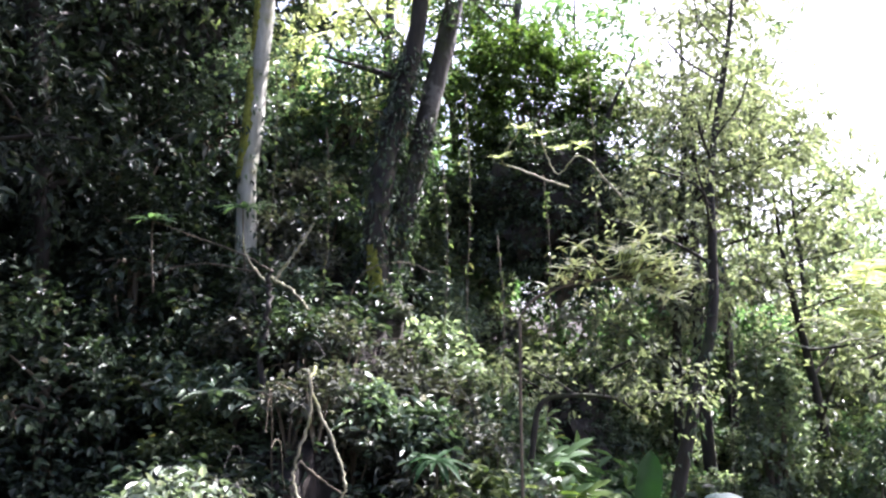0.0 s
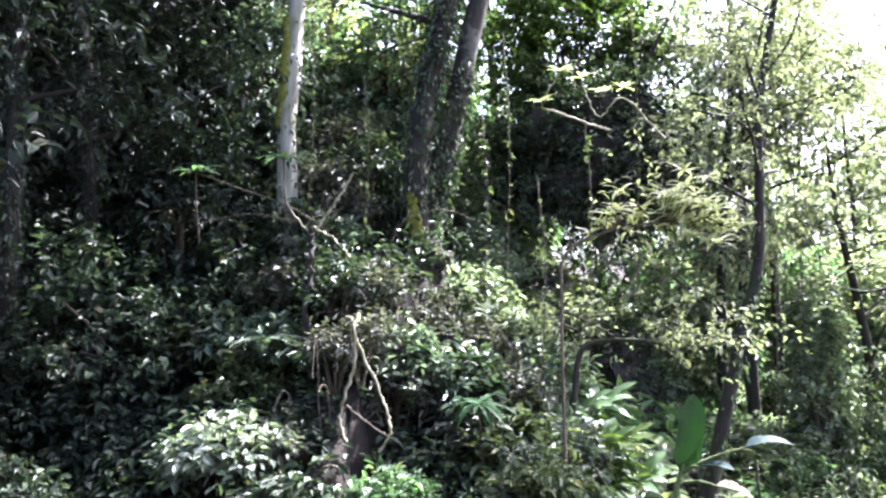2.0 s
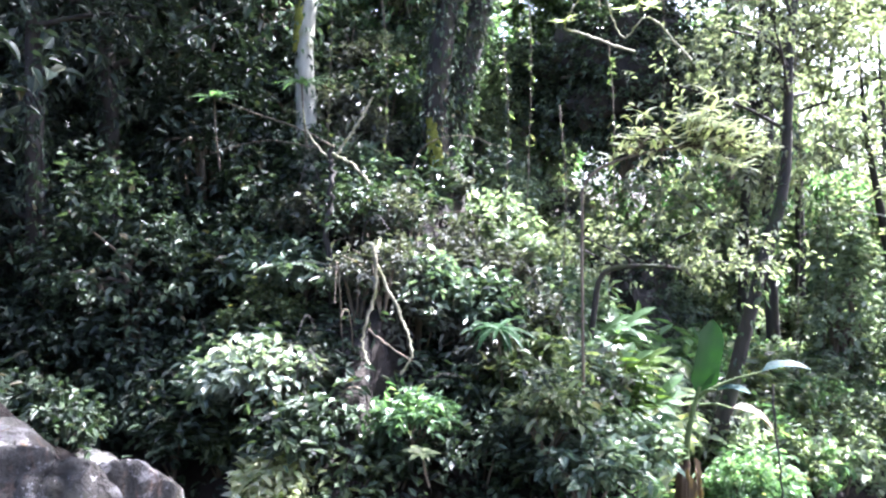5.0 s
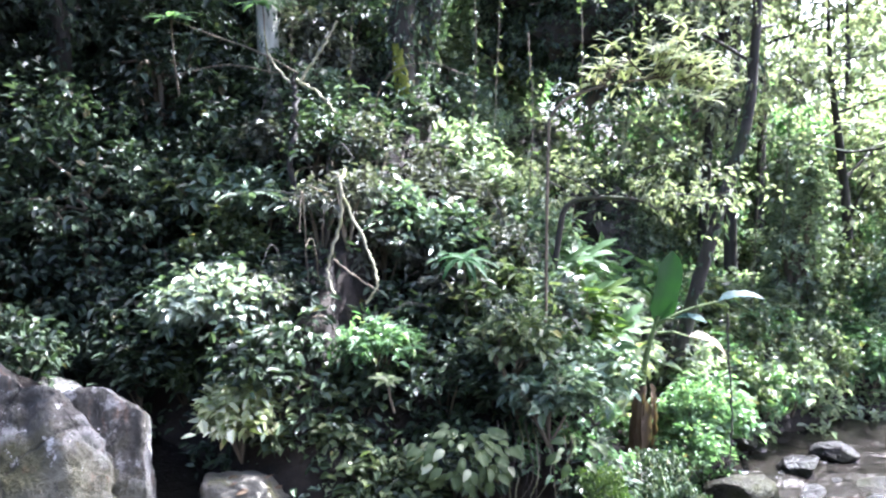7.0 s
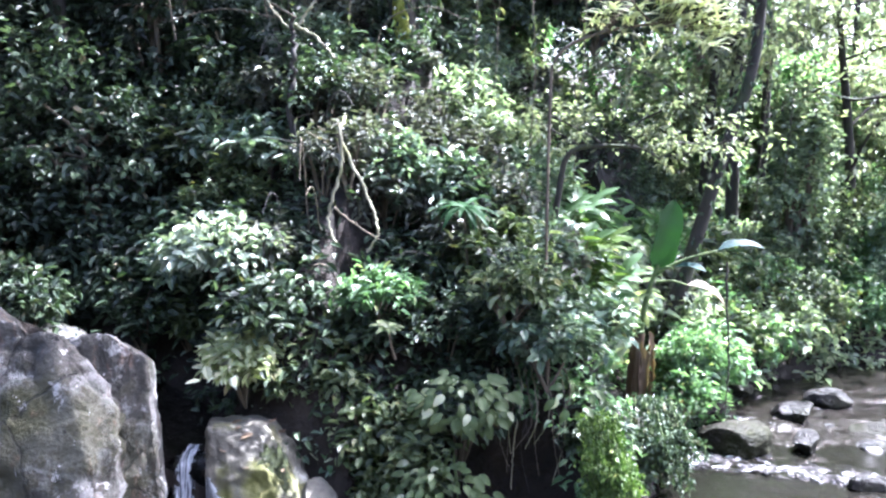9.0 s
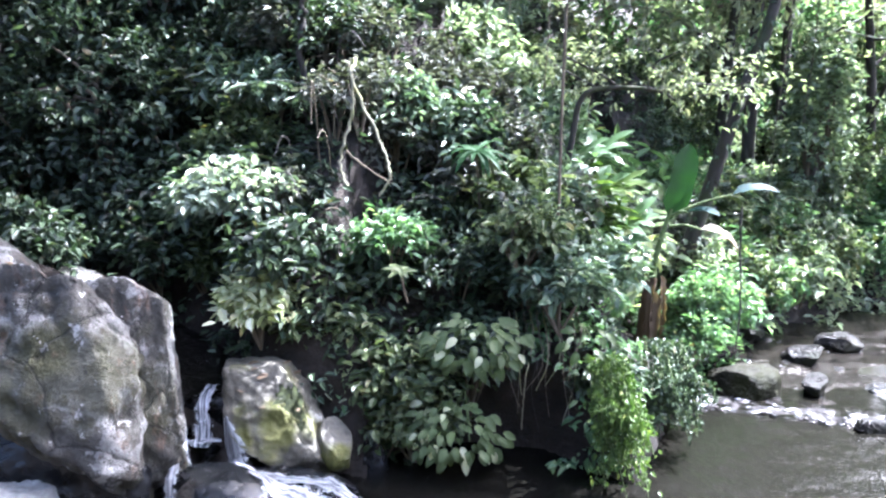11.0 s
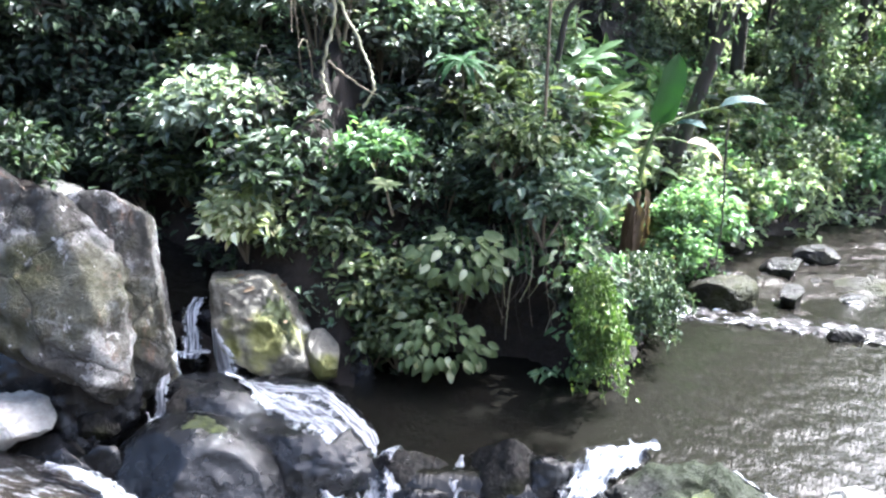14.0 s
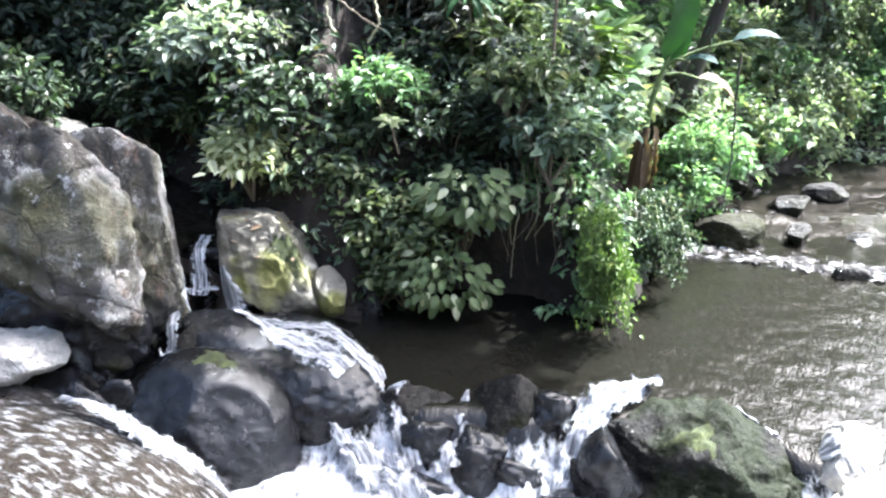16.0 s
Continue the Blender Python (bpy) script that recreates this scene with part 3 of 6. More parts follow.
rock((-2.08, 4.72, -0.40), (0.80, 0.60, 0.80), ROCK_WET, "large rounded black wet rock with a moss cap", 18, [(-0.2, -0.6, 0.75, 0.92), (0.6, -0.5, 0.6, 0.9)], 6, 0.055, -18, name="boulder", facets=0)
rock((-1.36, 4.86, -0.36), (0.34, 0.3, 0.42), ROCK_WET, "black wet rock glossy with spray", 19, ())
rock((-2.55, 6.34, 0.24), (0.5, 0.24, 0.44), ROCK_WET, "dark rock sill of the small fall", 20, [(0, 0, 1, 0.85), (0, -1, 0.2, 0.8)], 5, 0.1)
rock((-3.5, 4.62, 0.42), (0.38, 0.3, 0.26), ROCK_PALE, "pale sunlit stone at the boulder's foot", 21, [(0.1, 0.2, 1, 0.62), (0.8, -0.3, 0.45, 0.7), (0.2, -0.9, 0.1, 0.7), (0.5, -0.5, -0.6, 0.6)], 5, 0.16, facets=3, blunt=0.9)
# Added dark rock: its colour stands for the shade in the undercut hollow.
rock((-3.42, 5.05, 0.35), (0.8, 0.32, 0.6), ROCK_WET, "black wet rock added to darken the hollow under the boulder", 7, [(0, -0.9, 0.3, 0.7), (0.6, -0.6, 0.3, 0.7)], 5, 0.26, craggy=0.08)
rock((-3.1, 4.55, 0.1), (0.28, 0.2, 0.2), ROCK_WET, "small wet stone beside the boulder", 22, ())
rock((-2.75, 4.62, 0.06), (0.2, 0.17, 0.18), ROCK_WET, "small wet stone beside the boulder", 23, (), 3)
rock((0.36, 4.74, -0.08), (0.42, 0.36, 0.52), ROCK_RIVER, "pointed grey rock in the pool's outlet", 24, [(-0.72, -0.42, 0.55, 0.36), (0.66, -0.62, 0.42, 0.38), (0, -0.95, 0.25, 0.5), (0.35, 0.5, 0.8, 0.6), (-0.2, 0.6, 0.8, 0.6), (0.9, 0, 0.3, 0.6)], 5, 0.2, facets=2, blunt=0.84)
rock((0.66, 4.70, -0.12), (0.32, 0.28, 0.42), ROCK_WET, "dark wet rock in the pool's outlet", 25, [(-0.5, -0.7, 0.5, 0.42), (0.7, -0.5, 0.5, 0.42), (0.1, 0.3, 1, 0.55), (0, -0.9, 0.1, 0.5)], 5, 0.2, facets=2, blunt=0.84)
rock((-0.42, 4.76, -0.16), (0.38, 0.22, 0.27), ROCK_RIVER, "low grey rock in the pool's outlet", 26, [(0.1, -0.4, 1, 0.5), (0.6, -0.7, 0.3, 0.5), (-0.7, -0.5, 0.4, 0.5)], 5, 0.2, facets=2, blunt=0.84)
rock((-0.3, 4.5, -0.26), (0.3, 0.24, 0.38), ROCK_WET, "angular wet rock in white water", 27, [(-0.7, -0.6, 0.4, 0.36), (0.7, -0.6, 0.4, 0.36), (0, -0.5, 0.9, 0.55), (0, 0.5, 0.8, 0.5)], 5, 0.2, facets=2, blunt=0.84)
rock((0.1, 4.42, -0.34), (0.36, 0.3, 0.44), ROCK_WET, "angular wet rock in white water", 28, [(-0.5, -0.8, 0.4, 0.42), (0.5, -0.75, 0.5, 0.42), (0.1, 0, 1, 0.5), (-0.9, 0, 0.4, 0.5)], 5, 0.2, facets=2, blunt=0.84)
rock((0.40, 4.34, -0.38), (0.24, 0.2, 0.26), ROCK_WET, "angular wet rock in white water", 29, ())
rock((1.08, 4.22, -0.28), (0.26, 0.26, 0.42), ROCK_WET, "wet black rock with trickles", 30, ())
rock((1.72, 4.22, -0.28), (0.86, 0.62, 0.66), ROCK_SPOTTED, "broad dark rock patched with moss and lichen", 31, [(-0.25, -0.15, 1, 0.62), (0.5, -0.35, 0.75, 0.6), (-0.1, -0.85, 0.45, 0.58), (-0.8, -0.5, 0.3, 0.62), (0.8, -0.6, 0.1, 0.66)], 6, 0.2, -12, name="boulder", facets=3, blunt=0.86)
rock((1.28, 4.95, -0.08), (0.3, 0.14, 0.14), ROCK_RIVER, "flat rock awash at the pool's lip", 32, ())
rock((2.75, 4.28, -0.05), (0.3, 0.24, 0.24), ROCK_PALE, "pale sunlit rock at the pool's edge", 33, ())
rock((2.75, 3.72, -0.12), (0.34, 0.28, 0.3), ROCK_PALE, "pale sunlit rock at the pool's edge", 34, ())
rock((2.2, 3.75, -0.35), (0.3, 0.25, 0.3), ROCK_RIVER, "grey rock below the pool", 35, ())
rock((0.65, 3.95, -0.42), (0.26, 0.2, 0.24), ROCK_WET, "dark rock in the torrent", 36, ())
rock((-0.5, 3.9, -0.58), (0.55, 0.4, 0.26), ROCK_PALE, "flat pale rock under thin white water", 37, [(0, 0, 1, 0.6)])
rock((3.12, 8.12, 0.05), (0.46, 0.34, 0.27), ROCK_OLIVE, "low mossy rock in the river", 38, [(0, 0, 1, 0.75)])
rock((4.05, 9.0, 0.05), (0.3, 0.24, 0.19), ROCK_RIVER, "rounded grey rock in the river", 39, ())
rock((4.75, 9.45, 0.08), (0.3, 0.22, 0.15), ROCK_RIVER, "long flat grey river rock", 40, [(0, 0, 1, 0.7)])
rock((3.85, 8.05, 0.08), (0.19, 0.16, 0.14), ROCK_RIVER, "small rounded river stone in shallows", 41, ())
rock((5.0, 8.55, 0.0), (0.36, 0.25, 0.13), ROCK_OLIVE, "flat mossy river rock", 42, ())
rock((4.0, 7.15, 0.02), (0.22, 0.12, 0.09), ROCK_RIVER, "long pale stone in the riffle", 43, ())
rock((2.85, 9.3, 0.14), (0.26, 0.22, 0.18), ROCK_RIVER, "river rock at the far shore", 44, ())
rock((3.5, 9.55, 0.14), (0.25, 0.2, 0.16), ROCK_RIVER, "river rock at the far shore", 45, ())
_r = np.random.default_rng(5)
for k in range(34):
    px, py = _r.uniform(2.3, 6.5), _r.uniform(7.3, 10.6)
    sc = _r.uniform(0.05, 0.15)
    rock((px, py, 0.0), (sc * 1.5, sc, sc * 0.6), (ROCK_RIVER, ROCK_RIVER, ROCK_WET, ROCK_SPOTTED)[k % 4], "small rounded river stone in shallows", 100 + k, (), 3, 0.08, float(_r.uniform(0, 180)))


for k in range(34):
    if k < 22:
        px, py = _r.uniform(-3.0, -0.7), _r.uniform(4.5, 6.2)
        pz = 0.05 + 0.12 * (py - 5.0) - 0.15 * (px + 2)
    else:
        px, py = _r.uniform(-0.7, 3.0), _r.uniform(3.9, 4.75)
        pz = -0.12 - 0.3 * max(0.0, 4.5 - py) - (0.22 if px < 0.6 else 0.06)
    sc = _r.uniform(0.07, 0.17)
    rock((px, py, pz), (sc * 1.3, sc, sc * 1.0), (ROCK_WET, ROCK_WET, ROCK_RIVER)[k % 3], "small wet stone in the cascade", 200 + k, (), 3, 0.08, float(_r.uniform(0, 180)))


def moss_patch(x, y, r, label, seed):
    """A ragged cushion of moss lying on whatever rock is there."""
    rng = np.random.default_rng(seed)
    rings, spokes = 7, 26
    rim = 1 + 0.35 * np.sin(np.linspace(0, 2 * np.pi, spokes, endpoint=False) * 3 + seed) + rng.normal(0, 0.15, spokes)
    V = []
    for i in range(rings + 1):
        for j in range(spokes):
            a = 2 * math.pi * j / spokes
            d = r * rim[j] * (i + 0.02) / rings
            px, py = x + d * math.cos(a), y + d * math.sin(a) * 0.7
            V.append((px, py, rock_top(px, py, -0.5) + (0.016 + rng.uniform(0, 0.008)) * (1 - (i / rings) ** 3) - 0.004))
    F = [(i * spokes + j, i * spokes + (j + 1) % spokes, (i + 1) * spokes + (j + 1) % spokes, (i + 1) * spokes + j) for i in range(rings) for j in range(spokes)]
    me = mesh_quads("moss_patch", V, F, True)
    me.materials.append(MOSS)
    tagged(new("moss_patch", me), label, "moss", "moss on rocks")


moss_patch(-1.97, 4.72, 0.15, "olive moss cushion on the wet black rock", 3)
moss_patch(-1.66, 5.95, 0.13, "yellow-green moss on the rounded boulder", 4)
moss_patch(1.62, 4.2, 0.16, "green moss on the broad rock", 5)


# ---------- water ----------
def sheet(name, x0, x1, y0, y1, z, mat, label, nx=90, ny=90, wave=0.012, slope=(0, 0), seed=0):
    X, Y = np.meshgrid(np.linspace(x0, x1, nx), np.linspace(y0, y1, ny))
    w = np.array([noise.fractal((a * 2.2, b * 3.2, seed), 1.0, 2.0, 3) for a, b in zip(X.ravel(), Y.ravel())]).reshape(X.shape)
    Z = z + w * wave + (X - x0) * slope[0] + (Y - y0) * slope[1]
    i = np.arange(ny - 1)[:, None] * nx + np.arange(nx - 1)[None]
    me = mesh_quads(name, np.stack([X, Y, Z], -1).reshape(-1, 3), np.stack([i, i + 1, i + nx + 1, i + nx], -1).reshape(-1, 4), True)
    me.materials.append(mat)
    return tagged(new(name, me), label, "water", kind="structure")


def ribbon(name, pts, mat, label, across=22, along=90, lump=0.03, crown=0.05, seed=0, drape=False):
    """Running water down a line of x, y, z, half-width."""
    P = smooth_line([p[:3] for p in pts], along)
    hw = np.interp(np.linspace(0, 1, along), np.linspace(0, 1, len(pts)), [p[3] for p in pts])
    T = unit(np.gradient(P, axis=0))
    S = unit(np.cross(T, np.array([0, 0, 1.0])))
    q = np.linspace(-1, 1, across)
    V = P[:, None] + S[:, None] * (hw[:, None] * q[None])[..., None]
    V[..., 2] += crown * (1 - q[None] ** 2) - 0.10 * np.abs(q[None]) ** 6
    if drape:
        top = np.array([rock_top(v[0], v[1], v[2] - 0.25) for v in V.reshape(-1, 3)]).reshape(V.shape[:2])
        top = np.minimum(top, V[..., 2] + 0.2)
        soft = sum(np.roll(np.roll(top, i_, 0), j_, 1) for i_ in (-2, -1, 0, 1, 2) for j_ in (-1, 0, 1)) / 15
        soft[:2], soft[-2:], soft[:, 0], soft[:, -1] = top[:2], top[-2:], top[:, 0], top[:, -1]
        V[..., 2] = np.maximum(soft, top) + 0.035 * (1 - q[None] ** 2) - 0.012
        lump = lump * 0.5
    bump = np.array([noise.fractal((v[0] * 5, v[1] * 5, seed + v[2] * 4), 1.0, 2.0, 4) for v in V.reshape(-1, 3)]).reshape(V.shape[:2])
    V[..., 2] += bump * lump
    i = np.arange(along - 1)[:, None] * across + np.arange(across - 1)[None]
    F = np.stack([i, i + 1, i + across + 1, i + across], -1).reshape(-1, 4)
    length = np.concatenate([[0], np.cumsum(np.linalg.norm(np.diff(P, axis=0), axis=1))])
    uv = np.stack(np.broadcast_arrays(q[None] * hw[:, None], length[:, None]), -1).reshape(-1, 2)
    me = mesh_quads(name, V.reshape(-1, 3), F, True, uv)
    lay = me.uv_layers.new(name="Across")
    wide = np.stack(np.broadcast_arrays(q[None], length[:, None]), -1).reshape(-1, 2)
    lay.data.foreach_set("uv", wide[F.ravel()].astype(np.float32).ravel())
    me.materials.append(mat)
    return tagged(new(name, me), label, "water", kind="structure")




def pool_sheet():
    """The pool, its lip between the rocks, and the churned water below, as one surface."""
    nx, ny = 300, 260
    X, Y = np.meshgrid(np.linspace(-2.0, 6.5, nx), np.linspace(2.2, 8.2, ny))
    lip = 4.62 + 0.10 * np.sin(X * 4.1) + 0.07 * np.sin(X * 9.3 + 1.0) + np.where(X > 1.3, -0.15, 0) + np.where(X > 2.2, -0.35 * np.minimum(X - 2.2, 1.5), 0)
    lip = lip + 0.28 * (1 - step(-0.3, 0.15, X)) + 0.2 * step(0.65, 0.85, X) * (1 - step(1.3, 1.55, X))
    fall = step(0.0, 0.55, lip - Y)
    w = np.array([noise.fractal((a * 2.2, c * 3.2, 0), 1.0, 2.0, 4) for a, c in zip(X.ravel(), Y.ravel())]).reshape(X.shape)
    w2 = np.array([noise.fractal((a * 3.4, c * 3.4, 5), 1.0, 2.0, 4) for a, c in zip(X.ravel(), Y.ravel())]).reshape(X.shape)
    w3 = np.array([noise.fractal((a * 7.5 + 0.8 * c, c * 4.5, 9), 0.9, 2.0, 3) for a, c in zip(X.ravel(), Y.ravel())]).reshape(X.shape)
    Z = -0.40 * fall + w * 0.006 + w3 * 0.005 * step(0.6, 2.2, X) * (1 - fall) + fall * w2 * 0.075
    i = np.arange(ny - 1)[:, None] * nx + np.arange(nx - 1)[None]
    F = np.stack([i, i + 1, i + nx + 1, i + nx], -1).reshape(-1, 4)
    V = np.stack([X, Y, Z], -1).reshape(-1, 3)
    me = mesh_quads("pool_water", V, F, True)
    lay = me.attributes.new("churn", "FLOAT", "POINT")
    lay.data.foreach_set("value", (np.clip(fall * 1.15 + 0.15 * step(0.0, 0.3, lip - Y + 0.15), 0, 1) * (0.62 + 0.38 * step(3.2, 3.9, Y))).astype(np.float32).ravel())
    me.materials.append(POOL)
    tagged(new("pool_water", me), "murky pool spilling over its lip into churned white water", "water", kind="structure")


pool_sheet()
sheet("upstream_water", 1.9, 15, 7.0, 13.5, -0.045, SHALLOW, "shallow rippling river upstream of the pool", 170, 120, 0.035, (0, 0.035), 4)
ribbon("riffle", [(1.95, 7.75, 0.0, 0.36), (2.9, 7.65, 0.0, 0.5), (3.9, 7.35, 0.0, 0.5), (5.0, 6.95, 0.0, 0.5), (6.5, 6.3, 0.0, 0.55)], RIFFLE, "broken water of a low riffle", 60, 180, 0.045, 0.012)
ribbon("side_stream", [(-6.5, 8.5, 1.1, 0.5), (-4.2, 7.6, 0.95, 0.5), (-3.1, 7.0, 0.74, 0.5), (-2.54, 6.32, 0.645, 0.3)], SHALLOW, "dark narrow stream above the small fall", 16, 50, 0.02, 0.0)
ribbon("small_fall", [(-2.54, 6.36, 0.67, 0.16), (-2.53, 6.12, 0.66, 0.16), (-2.52, 6.04, 0.58, 0.16), (-2.51, 5.99, 0.47, 0.17), (-2.50, 5.94, 0.37, 0.22), (-2.49, 5.84, 0.32, 0.26)], FALL, "small white waterfall over a rock sill", 48, 70, 0.06, 0.04, seed=2)
ribbon("small_fall", [(-2.86, 6.26, 0.58, 0.02), (-2.84, 6.12, 0.55, 0.025), (-2.82, 6.04, 0.44, 0.03), (-2.80, 5.96, 0.33, 0.05)], FALL, "thin white thread of water beside the fall", 12, 40, 0.05, 0.03, seed=3)
ribbon("splash", [(-2.86, 5.93, 0.31, 0.04), (-2.72, 5.9, 0.33, 0.08), (-2.58, 5.88, 0.34, 0.10), (-2.42, 5.87, 0.34, 0.07), (-2.3, 5.86, 0.33, 0.04)], FALL, "foam at the foot of the small fall", 18, 40, 0.06, 0.03)
ribbon("chute", [(-2.3, 5.86, 0.38, 0.08), (-2.05, 5.66, 0.36, 0.15), (-1.78, 5.46, 0.31, 0.26), (-1.42, 5.24, 0.21, 0.33), (-1.14, 5.06, 0.11, 0.35), (-0.98, 4.94, 0.03, 0.30)], RAPID, "white water chute sliding over the slab", 36, 90, 0.04, 0.04, drape=True)
ribbon("chute", [(-1.82, 5.58, 0.34, 0.08), (-1.5, 5.50, 0.30, 0.14), (-1.17, 5.38, 0.25, 0.22), (-0.9, 5.17, 0.13, 0.25), (-0.68, 5.0, 0.01, 0.25), (-0.5, 4.88, -0.04, 0.24)], RAPID, "white water chute sliding over the slab's edge", 32, 90, 0.04, 0.04, drape=True)
ribbon("torrent", [(-1.12, 4.72, -0.20, 0.04), (-0.95, 4.52, -0.26, 0.2), (-0.7, 4.32, -0.30, 0.4), (-0.45, 4.05, -0.38, 0.52), (-0.3, 3.7, -0.46, 0.56)], RAPID, "white torrent below the rocks", 60, 110, 0.13, 0.06)
ribbon("torrent", [(-0.62, 4.86, -0.02, 0.05), (-0.56, 4.7, -0.10, 0.12), (-0.48, 4.52, -0.2, 0.22), (-0.4, 4.3, -0.28, 0.3)], RAPID, "white water dropping between outlet rocks", 40, 60, 0.10, 0.04, seed=5)
ribbon("torrent", [(0.0, 4.88, 0.0, 0.05), (-0.06, 4.7, -0.06, 0.12), (-0.12, 4.5, -0.17, 0.16), (-0.16, 4.25, -0.3, 0.24)], RAPID, "white water dropping between outlet rocks", 36, 60, 0.09, 0.04, seed=6)
ribbon("torrent", [(0.78, 4.66, -0.26, 0.07), (0.68, 4.5, -0.34, 0.10), (0.6, 4.3, -0.40, 0.15), (0.5, 4.0, -0.46, 0.2)], RAPID, "white torrent between the rocks", 24, 60, 0.06, 0.03)
ribbon("boulder_foot_water", [(-2.55, 5.75, 0.36, 0.1), (-2.5, 5.35, 0.24, 0.11), (-2.5, 5.05, 0.05, 0.12), (-2.45, 4.85, -0.05, 0.14)], RAPID, "thread of white water at the boulder's foot", 14, 50, 0.03, 0.02, drape=True)
ribbon("left_stream", [(-6.5, 3.9, 0.34, 0.9), (-4.2, 4.0, 0.27, 0.75), (-3.1, 3.9, 0.22, 0.6), (-2.4, 3.7, 0.14, 0.5), (-1.9, 3.5, -0.02, 0.42), (-1.4, 3.35, -0.4, 0.4)], BROWN_WATER, "shallow brown water sheeting over a rock bed", 40, 110, 0.022, 0.03)
ribbon("left_chute", [(-3.0, 4.32, 0.24, 0.06), (-2.66, 4.2, 0.22, 0.14), (-2.3, 4.06, 0.14, 0.19), (-2.02, 3.97, 0.02, 0.21), (-1.85, 3.92, -0.12, 0.22), (-1.62, 3.82, -0.42, 0.26)], RAPID, "white water pouring off the rock bed", 24, 80, 0.03, 0.07)
ribbon("pool_outflow", [(1.55, 5.08, 0.02, 0.2), (1.32, 4.92, 0.07, 0.32), (1.10, 4.76, 0.08, 0.38), (0.93, 4.56, -0.02, 0.32), (0.78, 4.3, -0.24, 0.3), (0.66, 4.05, -0.40, 0.3)], RAPID, "white outflow of the pool between rocks", 52, 100, 0.10, 0.05)
ribbon("right_outflow", [(1.95, 4.86, 0.0, 0.16), (2.2, 4.66, 0.0, 0.22), (2.5, 4.36, -0.06, 0.28), (2.85, 4.05, -0.2, 0.3), (3.2, 3.7, -0.48, 0.34)], RAPID, "white water spilling past the mossy rock", 30, 80, 0.05, 0.03, drape=True)


# ---------- plants ----------
def bush(base, size, mat, label, seed, tips=60, per=9, leaf=(0.12, 0.055), droop=0.45, name="shrub", category="shrub", group="bank shrubs", stems=7, flat=0.35, stem_mat=None):
    """A leafy bush: curved stems from one base, sprays of leaves at their tips."""
    rng = np.random.default_rng(seed)
    sx, sy, sz = size
    ob = thing(name, base, label, category, group)
    d = unit(rng.normal(0, 1, (tips, 3)))
    d[:, 2] = np.abs(d[:, 2]) * (1 - flat) - flat * 0.3
    r = rng.uniform(0.35, 1.0, (tips, 1)) ** 0.6
    tip = d * r * np.array([sx, sy, sz]) + np.array([0, 0, sz * 0.62])
    out = unit(tip - np.array([0, 0, sz * 0.25]))
    for k in range(min(stems, tips)):
        e = tip[k]
        mid = e * 0.5 + np.array([rng.normal(0, 0.06), rng.normal(0, 0.06), sz * 0.14])
        part("stem", mesh_quads("stem", *tube(smooth_line([(0, 0, -0.15), mid, e], 7), np.linspace(0.016, 0.005, 7) * (0.6 + sz * 0.5), 5), True), stem_mat or TWIG, ob)
    V, F = sprays(rng, tip, out, per + 1, leaf[0] * 1.08, leaf[1] * 1.2, droop, reach=leaf[0] * 1.15)
    part("foliage", mesh_quads("foliage", V, F), mat, ob)
    return ob


